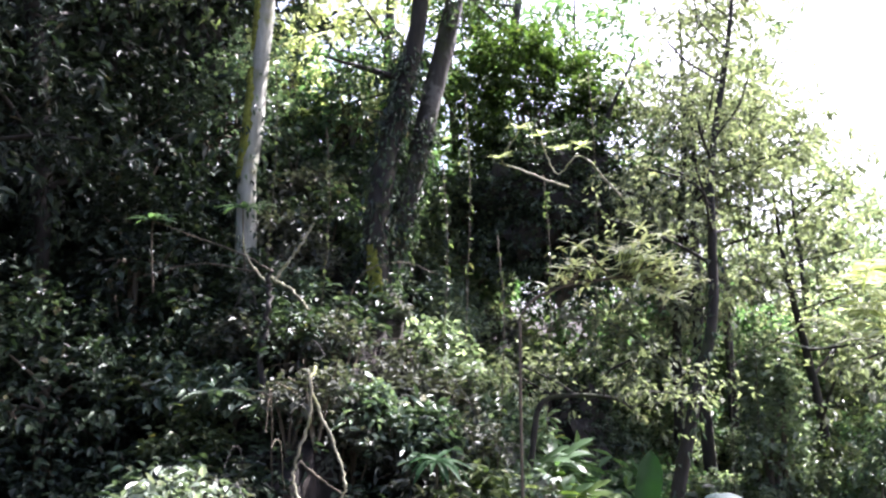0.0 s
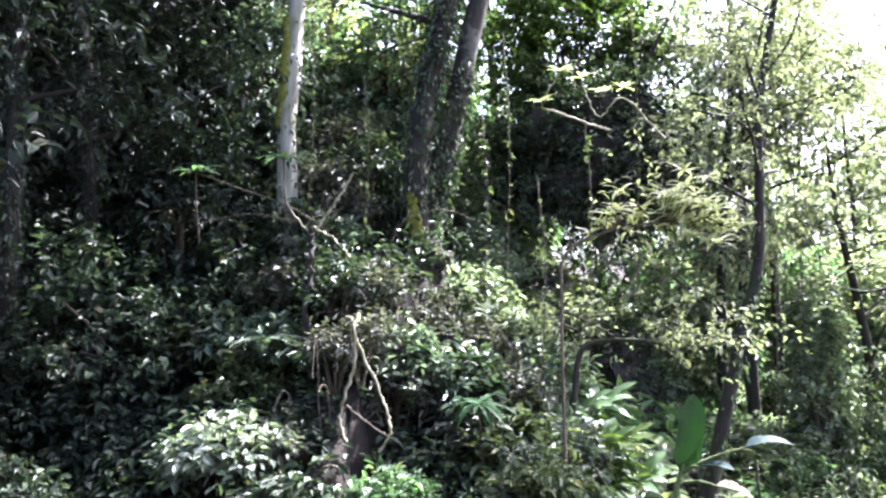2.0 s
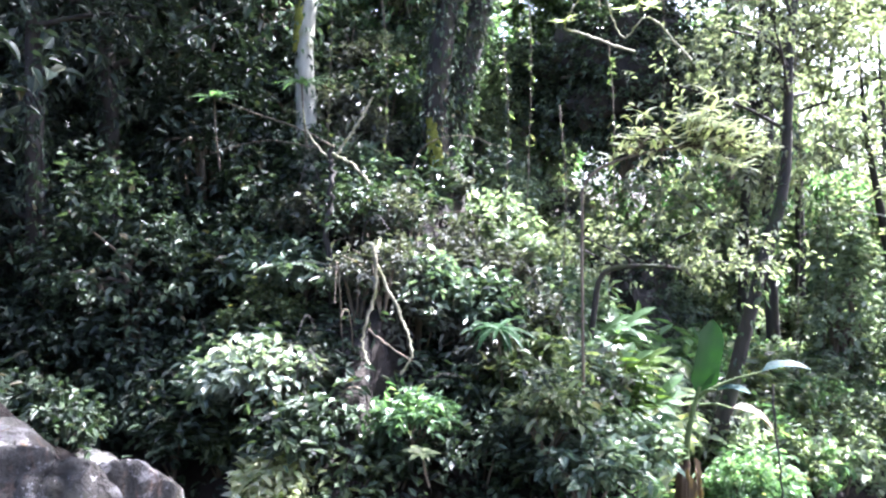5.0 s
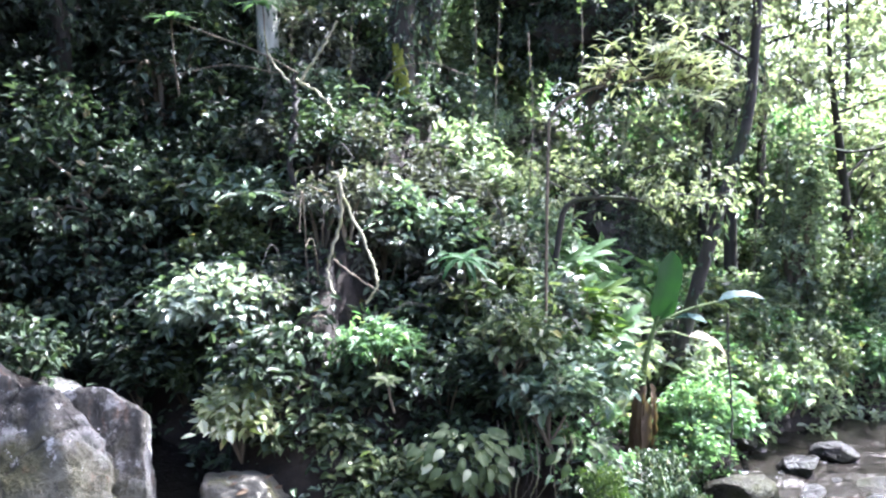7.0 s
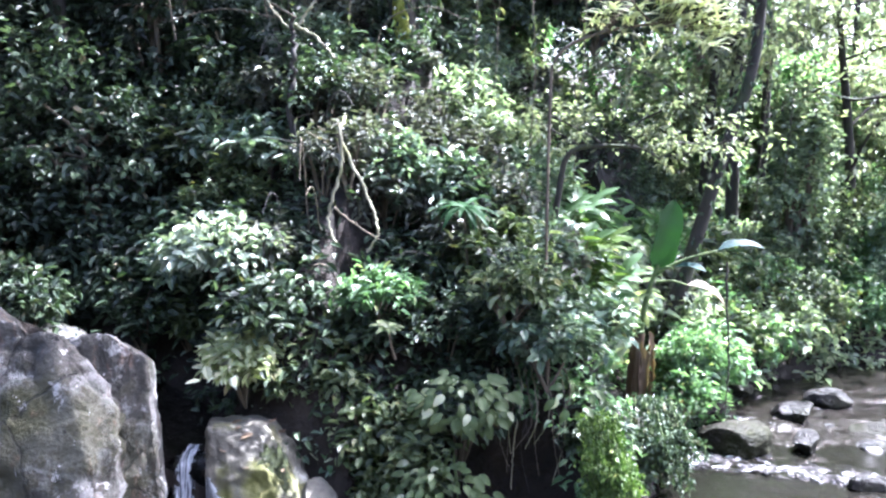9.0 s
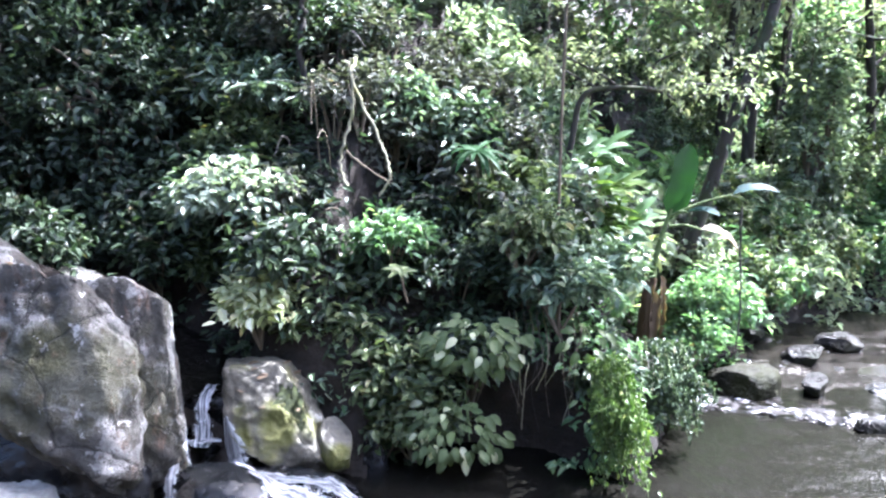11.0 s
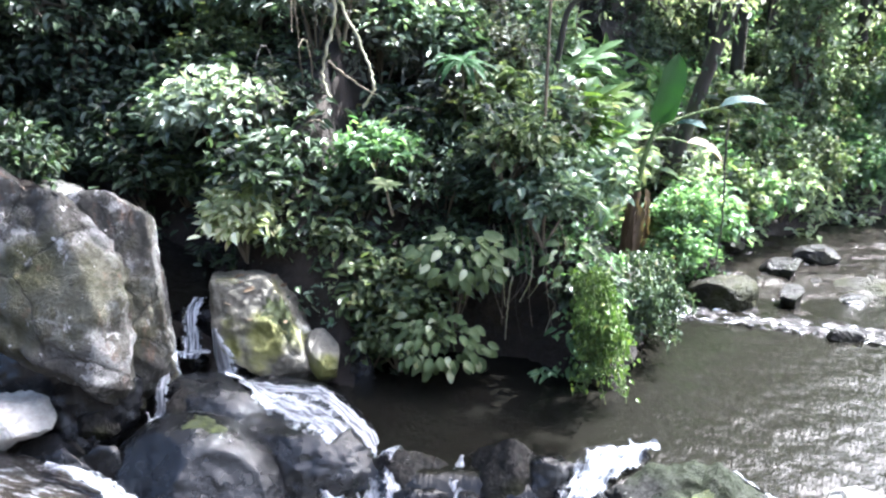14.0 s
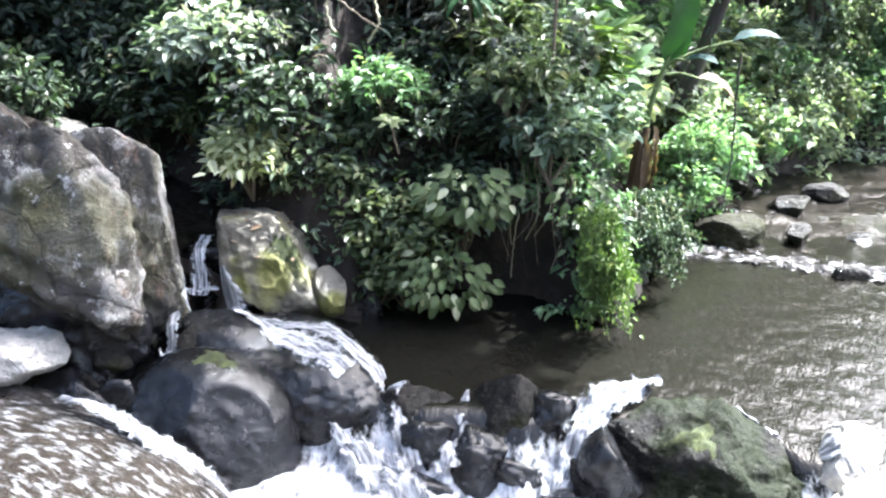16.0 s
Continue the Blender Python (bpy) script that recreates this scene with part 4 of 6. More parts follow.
def tree(points, radii, bark, mat, label, seed, limbs=7, limb_from=0.45, limb_len=2.0, tips=40, per=9, leaf=(0.13, 0.06), crown_r=0.8, up=0.35, name="tree", group="forest trees", crown_scale=(1, 1, 0.7), sides=10, ivy=0, ivy_mat=None, ivy_to=0.7):
    """A tree: rough tapered trunk, limbs from its upper part, and a crown of leaf sprays round the limbs' ends."""
    rng = np.random.default_rng(seed)
    base = np.asarray(points[0], float)
    ob = thing(name, base, label, "tree", group)
    L = smooth_line(catenate(points, base), 26)
    R = np.interp(np.linspace(0, 1, 26), np.linspace(0, 1, len(radii)), radii)
    part("trunk", mesh_quads("trunk", *tube(L, R, sides, 0.12, rng), True), bark, ob)
    if ivy:
        f = rng.uniform(0.05, ivy_to, ivy) * 25
        i = f.astype(int)
        c = L[i] + (L[np.minimum(i + 1, 25)] - L[i]) * (f - i)[:, None]
        az = rng.uniform(0, 2 * np.pi, ivy)
        o = np.stack([np.cos(az), np.sin(az), np.zeros(ivy)], 1)
        p = c + o * (R[i] * rng.uniform(0.9, 1.7, ivy))[:, None]
        V, F = leaves(p, o * 0.5 + np.array([0, 0, -0.8]) + rng.normal(0, 0.4, (ivy, 3)), o + np.array([0, 0, 0.6]) + rng.normal(0, 0.3, (ivy, 3)), rng.uniform(0.06, 0.15, ivy), rng.uniform(0.03, 0.07, ivy))
        part("climber", mesh_quads("climber", V, F), ivy_mat or LEAF_DARK, ob, "dark climber leaves on the trunk")["kind"] = "stuff"
    tips_all, dirs_all = [], []
    for k in range(limbs):
        f = limb_from + (1 - limb_from) * (k + 0.5) / limbs
        i = min(25, int(f * 25))
        az = rng.uniform(0, 2 * np.pi)
        ll = limb_len * rng.uniform(0.6, 1.2) * (1.15 - 0.4 * f)
        d = unit(np.array([math.cos(az), math.sin(az), up * rng.uniform(0.2, 1.8)]))
        e = L[i] + d * ll
        m = L[i] + d * ll * 0.5 + rng.normal(0, 0.12, 3) * ll * 0.5
        line = smooth_line([L[i], m, e], 9)
        part("limb", mesh_quads("limb", *tube(line, np.linspace(R[i] * 0.45, 0.012, 9), 6, 0.1, rng), True), bark, ob)
        c = rng.normal(0, 1, (tips, 3)) * np.array(crown_scale) * crown_r * 0.55
        along = rng.uniform(0.35, 1.1, (tips, 1))
        tp = L[i] + (e - L[i]) * along + c
        tips_all.append(tp)
        dirs_all.append(unit(c + d * 0.4))
    if limbs and tips:
        V, F = sprays(rng, np.vstack(tips_all), np.vstack(dirs_all), per, leaf[0], leaf[1], 0.4, reach=leaf[0] * 1.3)
        part("crown", mesh_quads("crown", V, F), mat, ob)
    return ob


def ground_at(x, y):
    return float(height(np.array([x]), np.array([y]))[0])


def placed(x, y, dz=-0.05):
    return (x, y, ground_at(x, y) + dz)


def shade_boughs(ob, top, centre, size, count, seed, mat):
    """Unseen upper boughs with their leaves, added to cast shade on what lies below."""
    rng = np.random.default_rng(seed)
    b0 = np.array(ob.location)
    c = np.array(centre) - b0
    t = np.array(top) - b0
    tips = c + rng.uniform(-1, 1, (count, 3)) * np.array(size)
    for k in range(7):
        e = c + rng.uniform(-0.8, 0.8, 3) * np.array(size)
        part("limb", mesh_quads("limb", *tube(smooth_line([t, (t + e) / 2 + np.array([0, 0, 0.3]), e], 10), np.linspace(0.035, 0.008, 10), 6), True), BARK_DARK, ob)
    part("shade_crown", mesh_quads("shade_crown", *sprays(rng, tips, unit(rng.normal(0, 1, (count, 3))), 9, 0.17, 0.075, 0.3, 0.2)), mat, ob)


# the named trees
pale_tree = tree([(-2.85, 10.5, ground_at(-2.85, 10.5) - 0.3), (-2.86, 10.5, 5.4), (-2.89, 10.5, 6.4), (-2.80, 10.5, 7.7), (-2.72, 10.5, 9.4), (-2.6, 10.6, 12.5), (-2.5, 10.7, 16)], [0.17, 0.15, 0.135, 0.13, 0.13, 0.11, 0.05],
     BARK_PALE, LEAF_MID, "tall straight tree with pale smooth bark and yellow-green moss", 201, 5, 0.68, 2.4, 36, 9, (0.14, 0.06), 1.0, ivy=260, ivy_to=0.55)
grey_tree = tree([(-1.05, 11, ground_at(-1.05, 11) - 0.3), (-1.01, 11, 4.5), (-0.72, 11, 5.7), (-0.39, 11, 7.0), (-0.13, 11, 8.2), (0.19, 11, 9.6), (0.7, 11, 12.5), (1.0, 11, 15.5)], [0.24, 0.22, 0.19, 0.17, 0.16, 0.15, 0.12, 0.05],
     BARK_GREY, LEAF_MID, "leaning forest tree with grey mottled bark", 202, 4, 0.7, 2.4, 34, 9, (0.14, 0.06), 1.0, ivy=1500, ivy_to=0.5)
vine_tree = tree([(-0.85, 10.6, ground_at(-0.85, 10.6) - 0.3), (-0.85, 10.6, 4.5), (-0.99, 10.6, 5.6), (-0.80, 10.6, 7.1), (-0.59, 10.6, 8.0), (-0.34, 10.6, 9.4), (-0.1, 10.6, 13)], [0.2, 0.2, 0.19, 0.17, 0.15, 0.13, 0.05],
     BARK_DARK, LEAF_DARK, "dark vine-clad tree with mossy foot", 203, 4, 0.66, 2.0, 34, 9, (0.12, 0.055), 0.9, ivy=1600, ivy_to=0.75)
right_tree = tree([(2.40, 9.5, ground_at(2.4, 9.5) - 0.3), (2.44, 9.5, 0.66), (2.71, 9.5, 1.41), (3.03, 9.5, 2.67), (3.28, 9.5, 3.61), (3.49, 9.5, 4.4), (3.55, 9.5, 5.5), (3.58, 9.5, 6.3), (3.73, 9.5, 7.15), (3.96, 9.5, 8.3), (4.1, 9.5, 9.4)],
                  [0.13, 0.11, 0.095, 0.08, 0.072, 0.064, 0.056, 0.05, 0.042, 0.032, 0.016],
                  BARK_DARK, LEAF_HAZE, "slender dark tree leaning over the river, airy crown", 204, 13, 0.55, 1.35, 26, 8, (0.085, 0.038), 0.75, up=0.8, ivy=220, ivy_to=0.6)
tree([(0.9, 8.7, ground_at(0.9, 8.7) - 0.2), (0.96, 8.7, 2.33), (1.02, 8.7, 2.74), (1.11, 8.7, 3.26), (1.37, 8.7, 3.40), (1.97, 8.7, 3.38), (2.2, 8.7, 3.24)], [0.05, 0.042, 0.038, 0.035, 0.03, 0.022, 0.012],
     BARK_DARK, LEAF_HAZE, "small dark tree with an arching mossy limb", 205, 5, 0.6, 1.1, 26, 7, (0.09, 0.04), 0.5)
sapling = tree([(0.76, 7.22, ground_at(0.76, 7.22) - 0.2), (0.75, 7.22, 3.76), (0.81, 7.22, 4.28), (1.19, 7.22, 4.49), (1.7, 7.22, 4.58), (2.2, 7.22, 4.62)], [0.018, 0.016, 0.016, 0.015, 0.012, 0.007],
     TWIG, LEAF_YELLOW, "slim sapling with tufts of sunlit yellow-green strap leaves", 206, 4, 0.55, 0.6, 3, 6, (0.12, 0.036), 0.4, 0.4)

# Boughs out of view, added to shade the boulder, cascade and left slope.
shade_boughs(right_tree, (4.0, 9.5, 9.0), (2.2, 9.4, 11.2), (1.0, 0.62, 0.5), 190, 14, LEAF_MID)
shade_boughs(right_tree, (4.0, 9.5, 9.0), (4.15, 9.45, 11.2), (0.85, 0.55, 0.5), 120, 25, LEAF_MID)
shade_boughs(pale_tree, (-2.55, 10.65, 14.0), (-0.3, 8.3, 11.1), (2.3, 1.5, 1.1), 160, 9, LEAF_DARK)
shade_boughs(pale_tree, (-2.5, 10.7, 15.5), (-3.0, 13.5, 14.6), (2.3, 2.0, 0.6), 300, 26, LEAF_DARK)
shade_boughs(grey_tree, (0.9, 11.0, 14.5), (-1.1, 12.8, 13.7), (1.5, 1.4, 0.6), 170, 27, LEAF_DARK)


def moss_strip(ob, points, radius, z0, z1, facing_az, width, label):
    """Moss down one side of a trunk."""
    rng = np.random.default_rng(int(z0 * 10))
    base = np.array(ob.location)
    P = np.asarray(points, float)
    n, m = 26, 9
    V = []
    for i in range(n):
        z = z0 + (z1 - z0) * i / (n - 1)
        c = np.array([np.interp(z, P[:, 2], P[:, 0]), np.interp(z, P[:, 2], P[:, 1]), z])
        w = width * (0.55 + 0.45 * math.sin(math.pi * i / (n - 1))) * rng.uniform(0.7, 1.15)
        for j in range(m):
            a = facing_az + w * (j / (m - 1) - 0.5)
            r = radius * (1.22 + 0.14 * rng.random()) if 0 < j < m - 1 else radius * 0.95
            V.append(c + np.array([math.cos(a) * r, math.sin(a) * r, 0]) - base)
    i = np.arange(n - 1)[:, None] * m + np.arange(m - 1)[None]
    part("moss", mesh_quads("moss", np.array(V), np.stack([i, i + 1, i + m + 1, i + m], -1).reshape(-1, 4), True), LIT_TRUNK_MOSS, ob, label)


moss_strip(pale_tree, [(-2.86, 10.5, 5.4), (-2.89, 10.5, 6.4), (-2.80, 10.5, 7.7), (-2.72, 10.5, 9.4)], 0.135, 6.5, 8.2, math.pi * 1.18, 2.1, "yellow-green moss on the trunk")
moss_strip(pale_tree, [(-2.86, 10.5, 5.4), (-2.89, 10.5, 6.4), (-2.80, 10.5, 7.7), (-2.72, 10.5, 9.4)], 0.13, 8.5, 9.6, math.pi * 1.18, 1.6, "yellow-green moss on the trunk")
moss_strip(vine_tree, [(-0.85, 10.6, 4.5), (-0.99, 10.6, 5.6), (-0.80, 10.6, 7.1)], 0.195, 4.4, 5.5, math.pi * 1.4, 1.2, "pale moss on the trunk's foot")

# dark boughs of the riverside trees, slanting up against the sky
bough_tree = tree([(4.6, 13.0, ground_at(4.6, 13.0) - 0.3), (4.5, 13.0, 4.0), (4.55, 13.0, 6.6), (4.7, 13.1, 8.6)], [0.12, 0.10, 0.08, 0.04], BARK_DARK, LEAF_HAZE, "riverside tree with dark boughs slanting against the sky", 207, 12, 0.5, 2.0, 40, 8, (0.13, 0.055), 0.9, up=0.6)
for k_, (a_, b_, c_) in enumerate([((3.4, 12.8, 6.1), (4.1, 12.8, 6.6), (5.0, 12.8, 7.5)), ((3.3, 12.8, 7.2), (3.9, 12.8, 7.7), (4.6, 12.8, 8.6)), ((2.7, 12.9, 7.7), (3.1, 12.9, 8.5), (3.6, 12.9, 9.6)), ((3.6, 12.8, 7.0), (4.3, 12.8, 7.15), (5.2, 12.8, 7.0))]):
    b0_ = np.array(bough_tree.location)
    part("bough", mesh_quads("bough", *tube(smooth_line(catenate([a_, b_, c_], b0_), 10), np.linspace(0.05, 0.02, 10), 6, 0.15, np.random.default_rng(k_)), True), BARK_DARK, bough_tree)

# background wood
_r = np.random.default_rng(77)
for k, (x, y, h, mat, lf) in enumerate([(-5.3, 15, 13, LEAF_SHADED, 0.2), (0.75, 16, 9.5, LEAF_CREEPER, 0.17), (-1.5, 18, 12, LEAF_YELLOW, 0.22),
                                         (-7.2, 10.5, 11, LEAF_SHADED, 0.15), (-5.6, 10.2, 11, LEAF_SHADED, 0.14), (-9.5, 12, 13, LEAF_SHADED, 0.2), (-6.5, 13, 12, LEAF_SHADED, 0.18), (-8.0, 8.0, 10, LEAF_SHADED, 0.16),
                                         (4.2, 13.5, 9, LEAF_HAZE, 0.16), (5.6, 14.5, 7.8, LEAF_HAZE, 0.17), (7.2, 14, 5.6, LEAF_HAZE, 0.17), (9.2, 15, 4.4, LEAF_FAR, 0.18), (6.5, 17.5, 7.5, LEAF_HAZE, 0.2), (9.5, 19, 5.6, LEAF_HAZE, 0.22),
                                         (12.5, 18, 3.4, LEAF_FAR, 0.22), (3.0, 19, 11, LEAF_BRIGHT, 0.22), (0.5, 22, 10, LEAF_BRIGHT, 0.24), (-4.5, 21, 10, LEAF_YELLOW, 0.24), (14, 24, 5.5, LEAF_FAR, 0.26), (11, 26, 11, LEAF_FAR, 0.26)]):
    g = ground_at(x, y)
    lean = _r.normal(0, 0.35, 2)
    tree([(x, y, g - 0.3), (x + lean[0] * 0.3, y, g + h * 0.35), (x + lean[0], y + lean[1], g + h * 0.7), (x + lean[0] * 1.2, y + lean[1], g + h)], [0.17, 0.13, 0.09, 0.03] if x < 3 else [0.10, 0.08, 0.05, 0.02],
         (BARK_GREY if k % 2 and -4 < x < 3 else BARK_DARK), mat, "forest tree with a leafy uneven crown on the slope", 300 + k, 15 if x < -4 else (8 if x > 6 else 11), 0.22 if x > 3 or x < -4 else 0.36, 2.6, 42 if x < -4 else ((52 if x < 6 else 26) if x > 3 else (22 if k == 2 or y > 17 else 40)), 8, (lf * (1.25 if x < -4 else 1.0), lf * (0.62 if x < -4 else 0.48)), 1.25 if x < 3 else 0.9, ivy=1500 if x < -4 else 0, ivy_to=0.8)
# These trees carry unseen high boughs, added to keep the left slope dark.
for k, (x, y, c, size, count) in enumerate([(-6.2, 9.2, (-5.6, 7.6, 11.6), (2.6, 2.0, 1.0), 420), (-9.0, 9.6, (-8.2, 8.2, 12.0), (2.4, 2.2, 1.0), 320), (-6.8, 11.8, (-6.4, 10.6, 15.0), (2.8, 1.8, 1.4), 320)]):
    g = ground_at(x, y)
    t_ = tree([(x, y, g - 0.3), (x + 0.1, y - 0.1, g + 3), (x + 0.2, y - 0.3, c[2] - 1.0)], [0.16, 0.12, 0.07], BARK_DARK, LEAF_SHADED, "tall dark tree spreading over the shaded slope", 360 + k, 6, 0.3, 1.8, 40, 8, (0.15, 0.075), 1.0, ivy=1200, ivy_to=0.95)
    shade_boughs(t_, (x + 0.2, y - 0.3, c[2] - 1.0), c, size, count, 370 + k, LEAF_SHADED)
for k, (x, y, h) in enumerate([(-9, -9, 11), (7, -14, 12), (-2, -16, 12), (16, -7, 11), (-15, -1, 11)]):
    g = ground_at(x, y)
    tree([(x, y, g - 0.3), (x + 0.2, y, g + h * 0.5), (x, y, g + h)], [0.2, 0.15, 0.05], BARK_DARK, LEAF_MID, "forest tree behind the near bank", 340 + k, 9, 0.35, 3.0, 24, 7, (0.32, 0.15), 1.4)

# Unseen trees behind the camera, added to hold back sky light.
for k, (x, y, h) in enumerate([(-4, -6, 8), (0.5, -7, 8.5), (4, -6.5, 8), (-7.5, -5, 8), (8, -8, 9), (-11, -6, 9), (2, -11, 12), (-5, -11, 12)]):
    g = ground_at(x, y)
    tree([(x, y, g - 0.3), (x + 0.2, y, g + h * 0.5), (x, y - 0.3, g + h)], [0.24, 0.17, 0.05], BARK_DARK, LEAF_DARK, "unseen dark tree added behind the near bank to block sky light", 380 + k, 15, 0.12, 3.2, 34, 8, (0.40, 0.2), 1.7)

# the ivy-hung thicket
def ivy_mass(base, size, mat, label, seed, count, leaf, core=False):
    rng = np.random.default_rng(seed)
    ob = thing("ivy_thicket", base, label, "shrub", "forest thickets")
    n = count // 8
    d = unit(rng.normal(0, 1, (n, 3)))
    lump = np.array([1 + 0.5 * noise.fractal(Vector(v * 1.9) + Vector((seed, 0, 0)), 1.0, 2.0, 3) for v in d])[:, None]
    p = d * np.array(size) * lump * rng.uniform(0.7, 1.05, (n, 1)) + np.array([0, 0, size[2] * 0.8])
    V, F = sprays(rng, p, unit(d + np.array([0, 0, 0.25])), 8, leaf[0], leaf[1], 0.45, reach=leaf[0] * 1.0)
    part("foliage", mesh_quads("foliage", V, F), mat, ob)
    # A solid dark core stands for the shade deep among the leaves.
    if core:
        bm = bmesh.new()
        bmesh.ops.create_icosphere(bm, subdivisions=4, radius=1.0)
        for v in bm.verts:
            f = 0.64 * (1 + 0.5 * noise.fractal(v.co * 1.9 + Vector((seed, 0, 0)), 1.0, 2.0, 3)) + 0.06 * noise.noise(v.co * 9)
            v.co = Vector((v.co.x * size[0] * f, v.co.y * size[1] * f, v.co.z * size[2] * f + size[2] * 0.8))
        me = bpy.data.meshes.new("shade_tangle")
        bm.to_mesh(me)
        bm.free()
        part("shade_tangle", me, BARK_DARK, ob, "dark solid core for the shade inside")
    for k in range(10):
        line = smooth_line([(0, 0, -0.4), (rng.normal(0, 0.3) * size[0], rng.normal(0, 0.3) * size[1], size[2] * 0.8), tuple(d[k] * np.array(size) * 0.8 + np.array([0, 0, size[2] * 0.8]))], 8)
        part("stem", mesh_quads("stem", *tube(line, np.linspace(0.05, 0.012, 8), 6), True), TWIG, ob)
    return ob

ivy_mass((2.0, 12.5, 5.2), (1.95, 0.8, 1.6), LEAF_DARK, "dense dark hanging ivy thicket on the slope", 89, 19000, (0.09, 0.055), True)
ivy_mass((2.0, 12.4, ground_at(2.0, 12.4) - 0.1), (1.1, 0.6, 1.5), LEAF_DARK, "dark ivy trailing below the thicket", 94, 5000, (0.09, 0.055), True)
# Lit side of the dark thicket, made with a brighter leaf colour.
ivy_mass((3.85, 12.9, 5.0), (0.35, 0.4, 1.8), LEAF_BRIGHT, "ivy coloured bright for the thicket's sunlit edge", 95, 3000, (0.09, 0.055))
ivy_mass((1.7, 13.6, 7.3), (1.75, 0.9, 1.8), LEAF_CREEPER, "green climber smothering a tree crown", 90, 11000, (0.13, 0.08))
ivy_mass(placed(5.4, 12.3), (0.6, 0.5, 1.9), LEAF_FAR, "sunlit climber hanging on a riverside tree", 91, 4200, (0.12, 0.08))
ivy_mass(placed(7.6, 12.4), (0.9, 0.6, 1.6), LEAF_GREY, "pale climber over the far bank", 92, 2600, (0.13, 0.08))
ivy_mass(placed(-4.8, 9.0), (1.3, 0.8, 1.6), LEAF_DARK, "dark tangle of climbers on the slope", 93, 4200, (0.12, 0.07))

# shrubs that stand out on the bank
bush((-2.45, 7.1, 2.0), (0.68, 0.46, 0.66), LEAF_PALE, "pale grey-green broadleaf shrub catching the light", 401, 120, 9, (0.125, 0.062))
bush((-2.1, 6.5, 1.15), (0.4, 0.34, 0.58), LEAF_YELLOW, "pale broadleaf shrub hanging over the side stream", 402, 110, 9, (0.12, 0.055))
bush((-0.9, 6.9, 1.75), (0.5, 0.45, 0.5), LEAF_BRIGHT, "fresh green feathery shrub on the bank", 403, 75, 10, (0.10, 0.035))
bush((-0.98, 6.48, 0.5), (0.42, 0.3, 0.46), LEAF_MID, "low mid-green shrub beside the leaning stone", 434, 80, 9, (0.10, 0.05))
bush((-1.38, 6.55, 0.72), (0.3, 0.25, 0.3), LEAF_GREY, "small pale shrub behind the leaning stone", 435, 50, 9, (0.10, 0.05))
bush((-1.3, 6.6, 0.95), (0.36, 0.28, 0.48), LEAF_MID, "leafy shrub over the leaning stone", 437, 75, 9, (0.105, 0.052))
bush((-1.45, 6.9, 1.15), (0.42, 0.36, 0.6), LEAF_MID, "mid-green shrub in the middle of the bank", 432, 75, 9, (0.115, 0.055))
bush((-1.05, 7.0, 1.35), (0.42, 0.36, 0.55), LEAF_DARK, "dark shrub in the middle of the bank", 433, 75, 9, (0.115, 0.055))
bush((-1.72, 6.75, 0.8), (0.45, 0.4, 0.75), LEAF_MID, "dense mid-green shrub over the mossy boulder", 404, 90, 9, (0.11, 0.05))
bush((-0.75, 6.45, 0.35), (0.65, 0.5, 0.8), LEAF_MID, "dense mid-green shrub overhanging the pool", 405, 90, 9, (0.10, 0.05))
bush((-0.1, 6.6, 0.45), (0.6, 0.5, 0.85), LEAF_DARK, "dark glossy shrub on the bank", 406, 85, 9, (0.11, 0.05))
bush((-1.85, 7.5, 1.8), (0.5, 0.45, 0.7), LEAF_DARK, "dark glossy shrub on the slope", 407, 85, 9, (0.11, 0.05))
bush((0.45, 7.1, 1.5), (0.45, 0.45, 0.9), LEAF_DARK, "dark shrub above the bare earth bank", 408, 70, 9, (0.10, 0.05))
bush((1.1, 6.95, 0.6), (0.36, 0.36, 0.6), LEAF_DARK, "green narrow-leaved shrub on the bank's corner", 409, 95, 10, (0.11, 0.03))
bush((1.2, 6.45, 0.55), (0.36, 0.3, 0.42), LEAF_DARK, "dark leafy shrub above the hanging creeper", 436, 70, 9, (0.11, 0.05))
bush((1.5, 6.75, 0.2), (0.4, 0.36, 0.28), LEAF_DARK, "green grassy shrub over the waterline", 410, 90, 10, (0.10, 0.03))
bush((1.95, 7.2, 0.15), (0.3, 0.3, 0.34), LEAF_DARK, "green shrub at the water's edge", 411, 80, 10, (0.09, 0.035))
bush((2.65, 8.7, 0.45), (0.5, 0.5, 0.75), LEAF_BRIGHT, "light green ferny shrub by the river", 412, 95, 11, (0.10, 0.03))
bush((2.5, 8.25, 0.3), (0.4, 0.4, 0.5), LEAF_BRIGHT, "light green ferny shrub by the river", 413, 80, 11, (0.10, 0.03))
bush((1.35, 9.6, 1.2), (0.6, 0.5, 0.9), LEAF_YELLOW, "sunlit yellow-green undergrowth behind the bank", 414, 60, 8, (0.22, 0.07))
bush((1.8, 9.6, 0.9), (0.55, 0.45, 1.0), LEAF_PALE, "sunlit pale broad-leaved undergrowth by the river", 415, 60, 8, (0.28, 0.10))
bush((-1.0, 8.3, 2.75), (0.7, 0.5, 0.8), LEAF_GREY, "pale-leaved shrub below the tall trees", 416, 80, 9, (0.12, 0.055))
bush((-0.3, 8.4, 2.5), (0.7, 0.5, 0.75), LEAF_DARK, "dark-leaved shrub below the tall trees", 417, 80, 9, (0.12, 0.05))
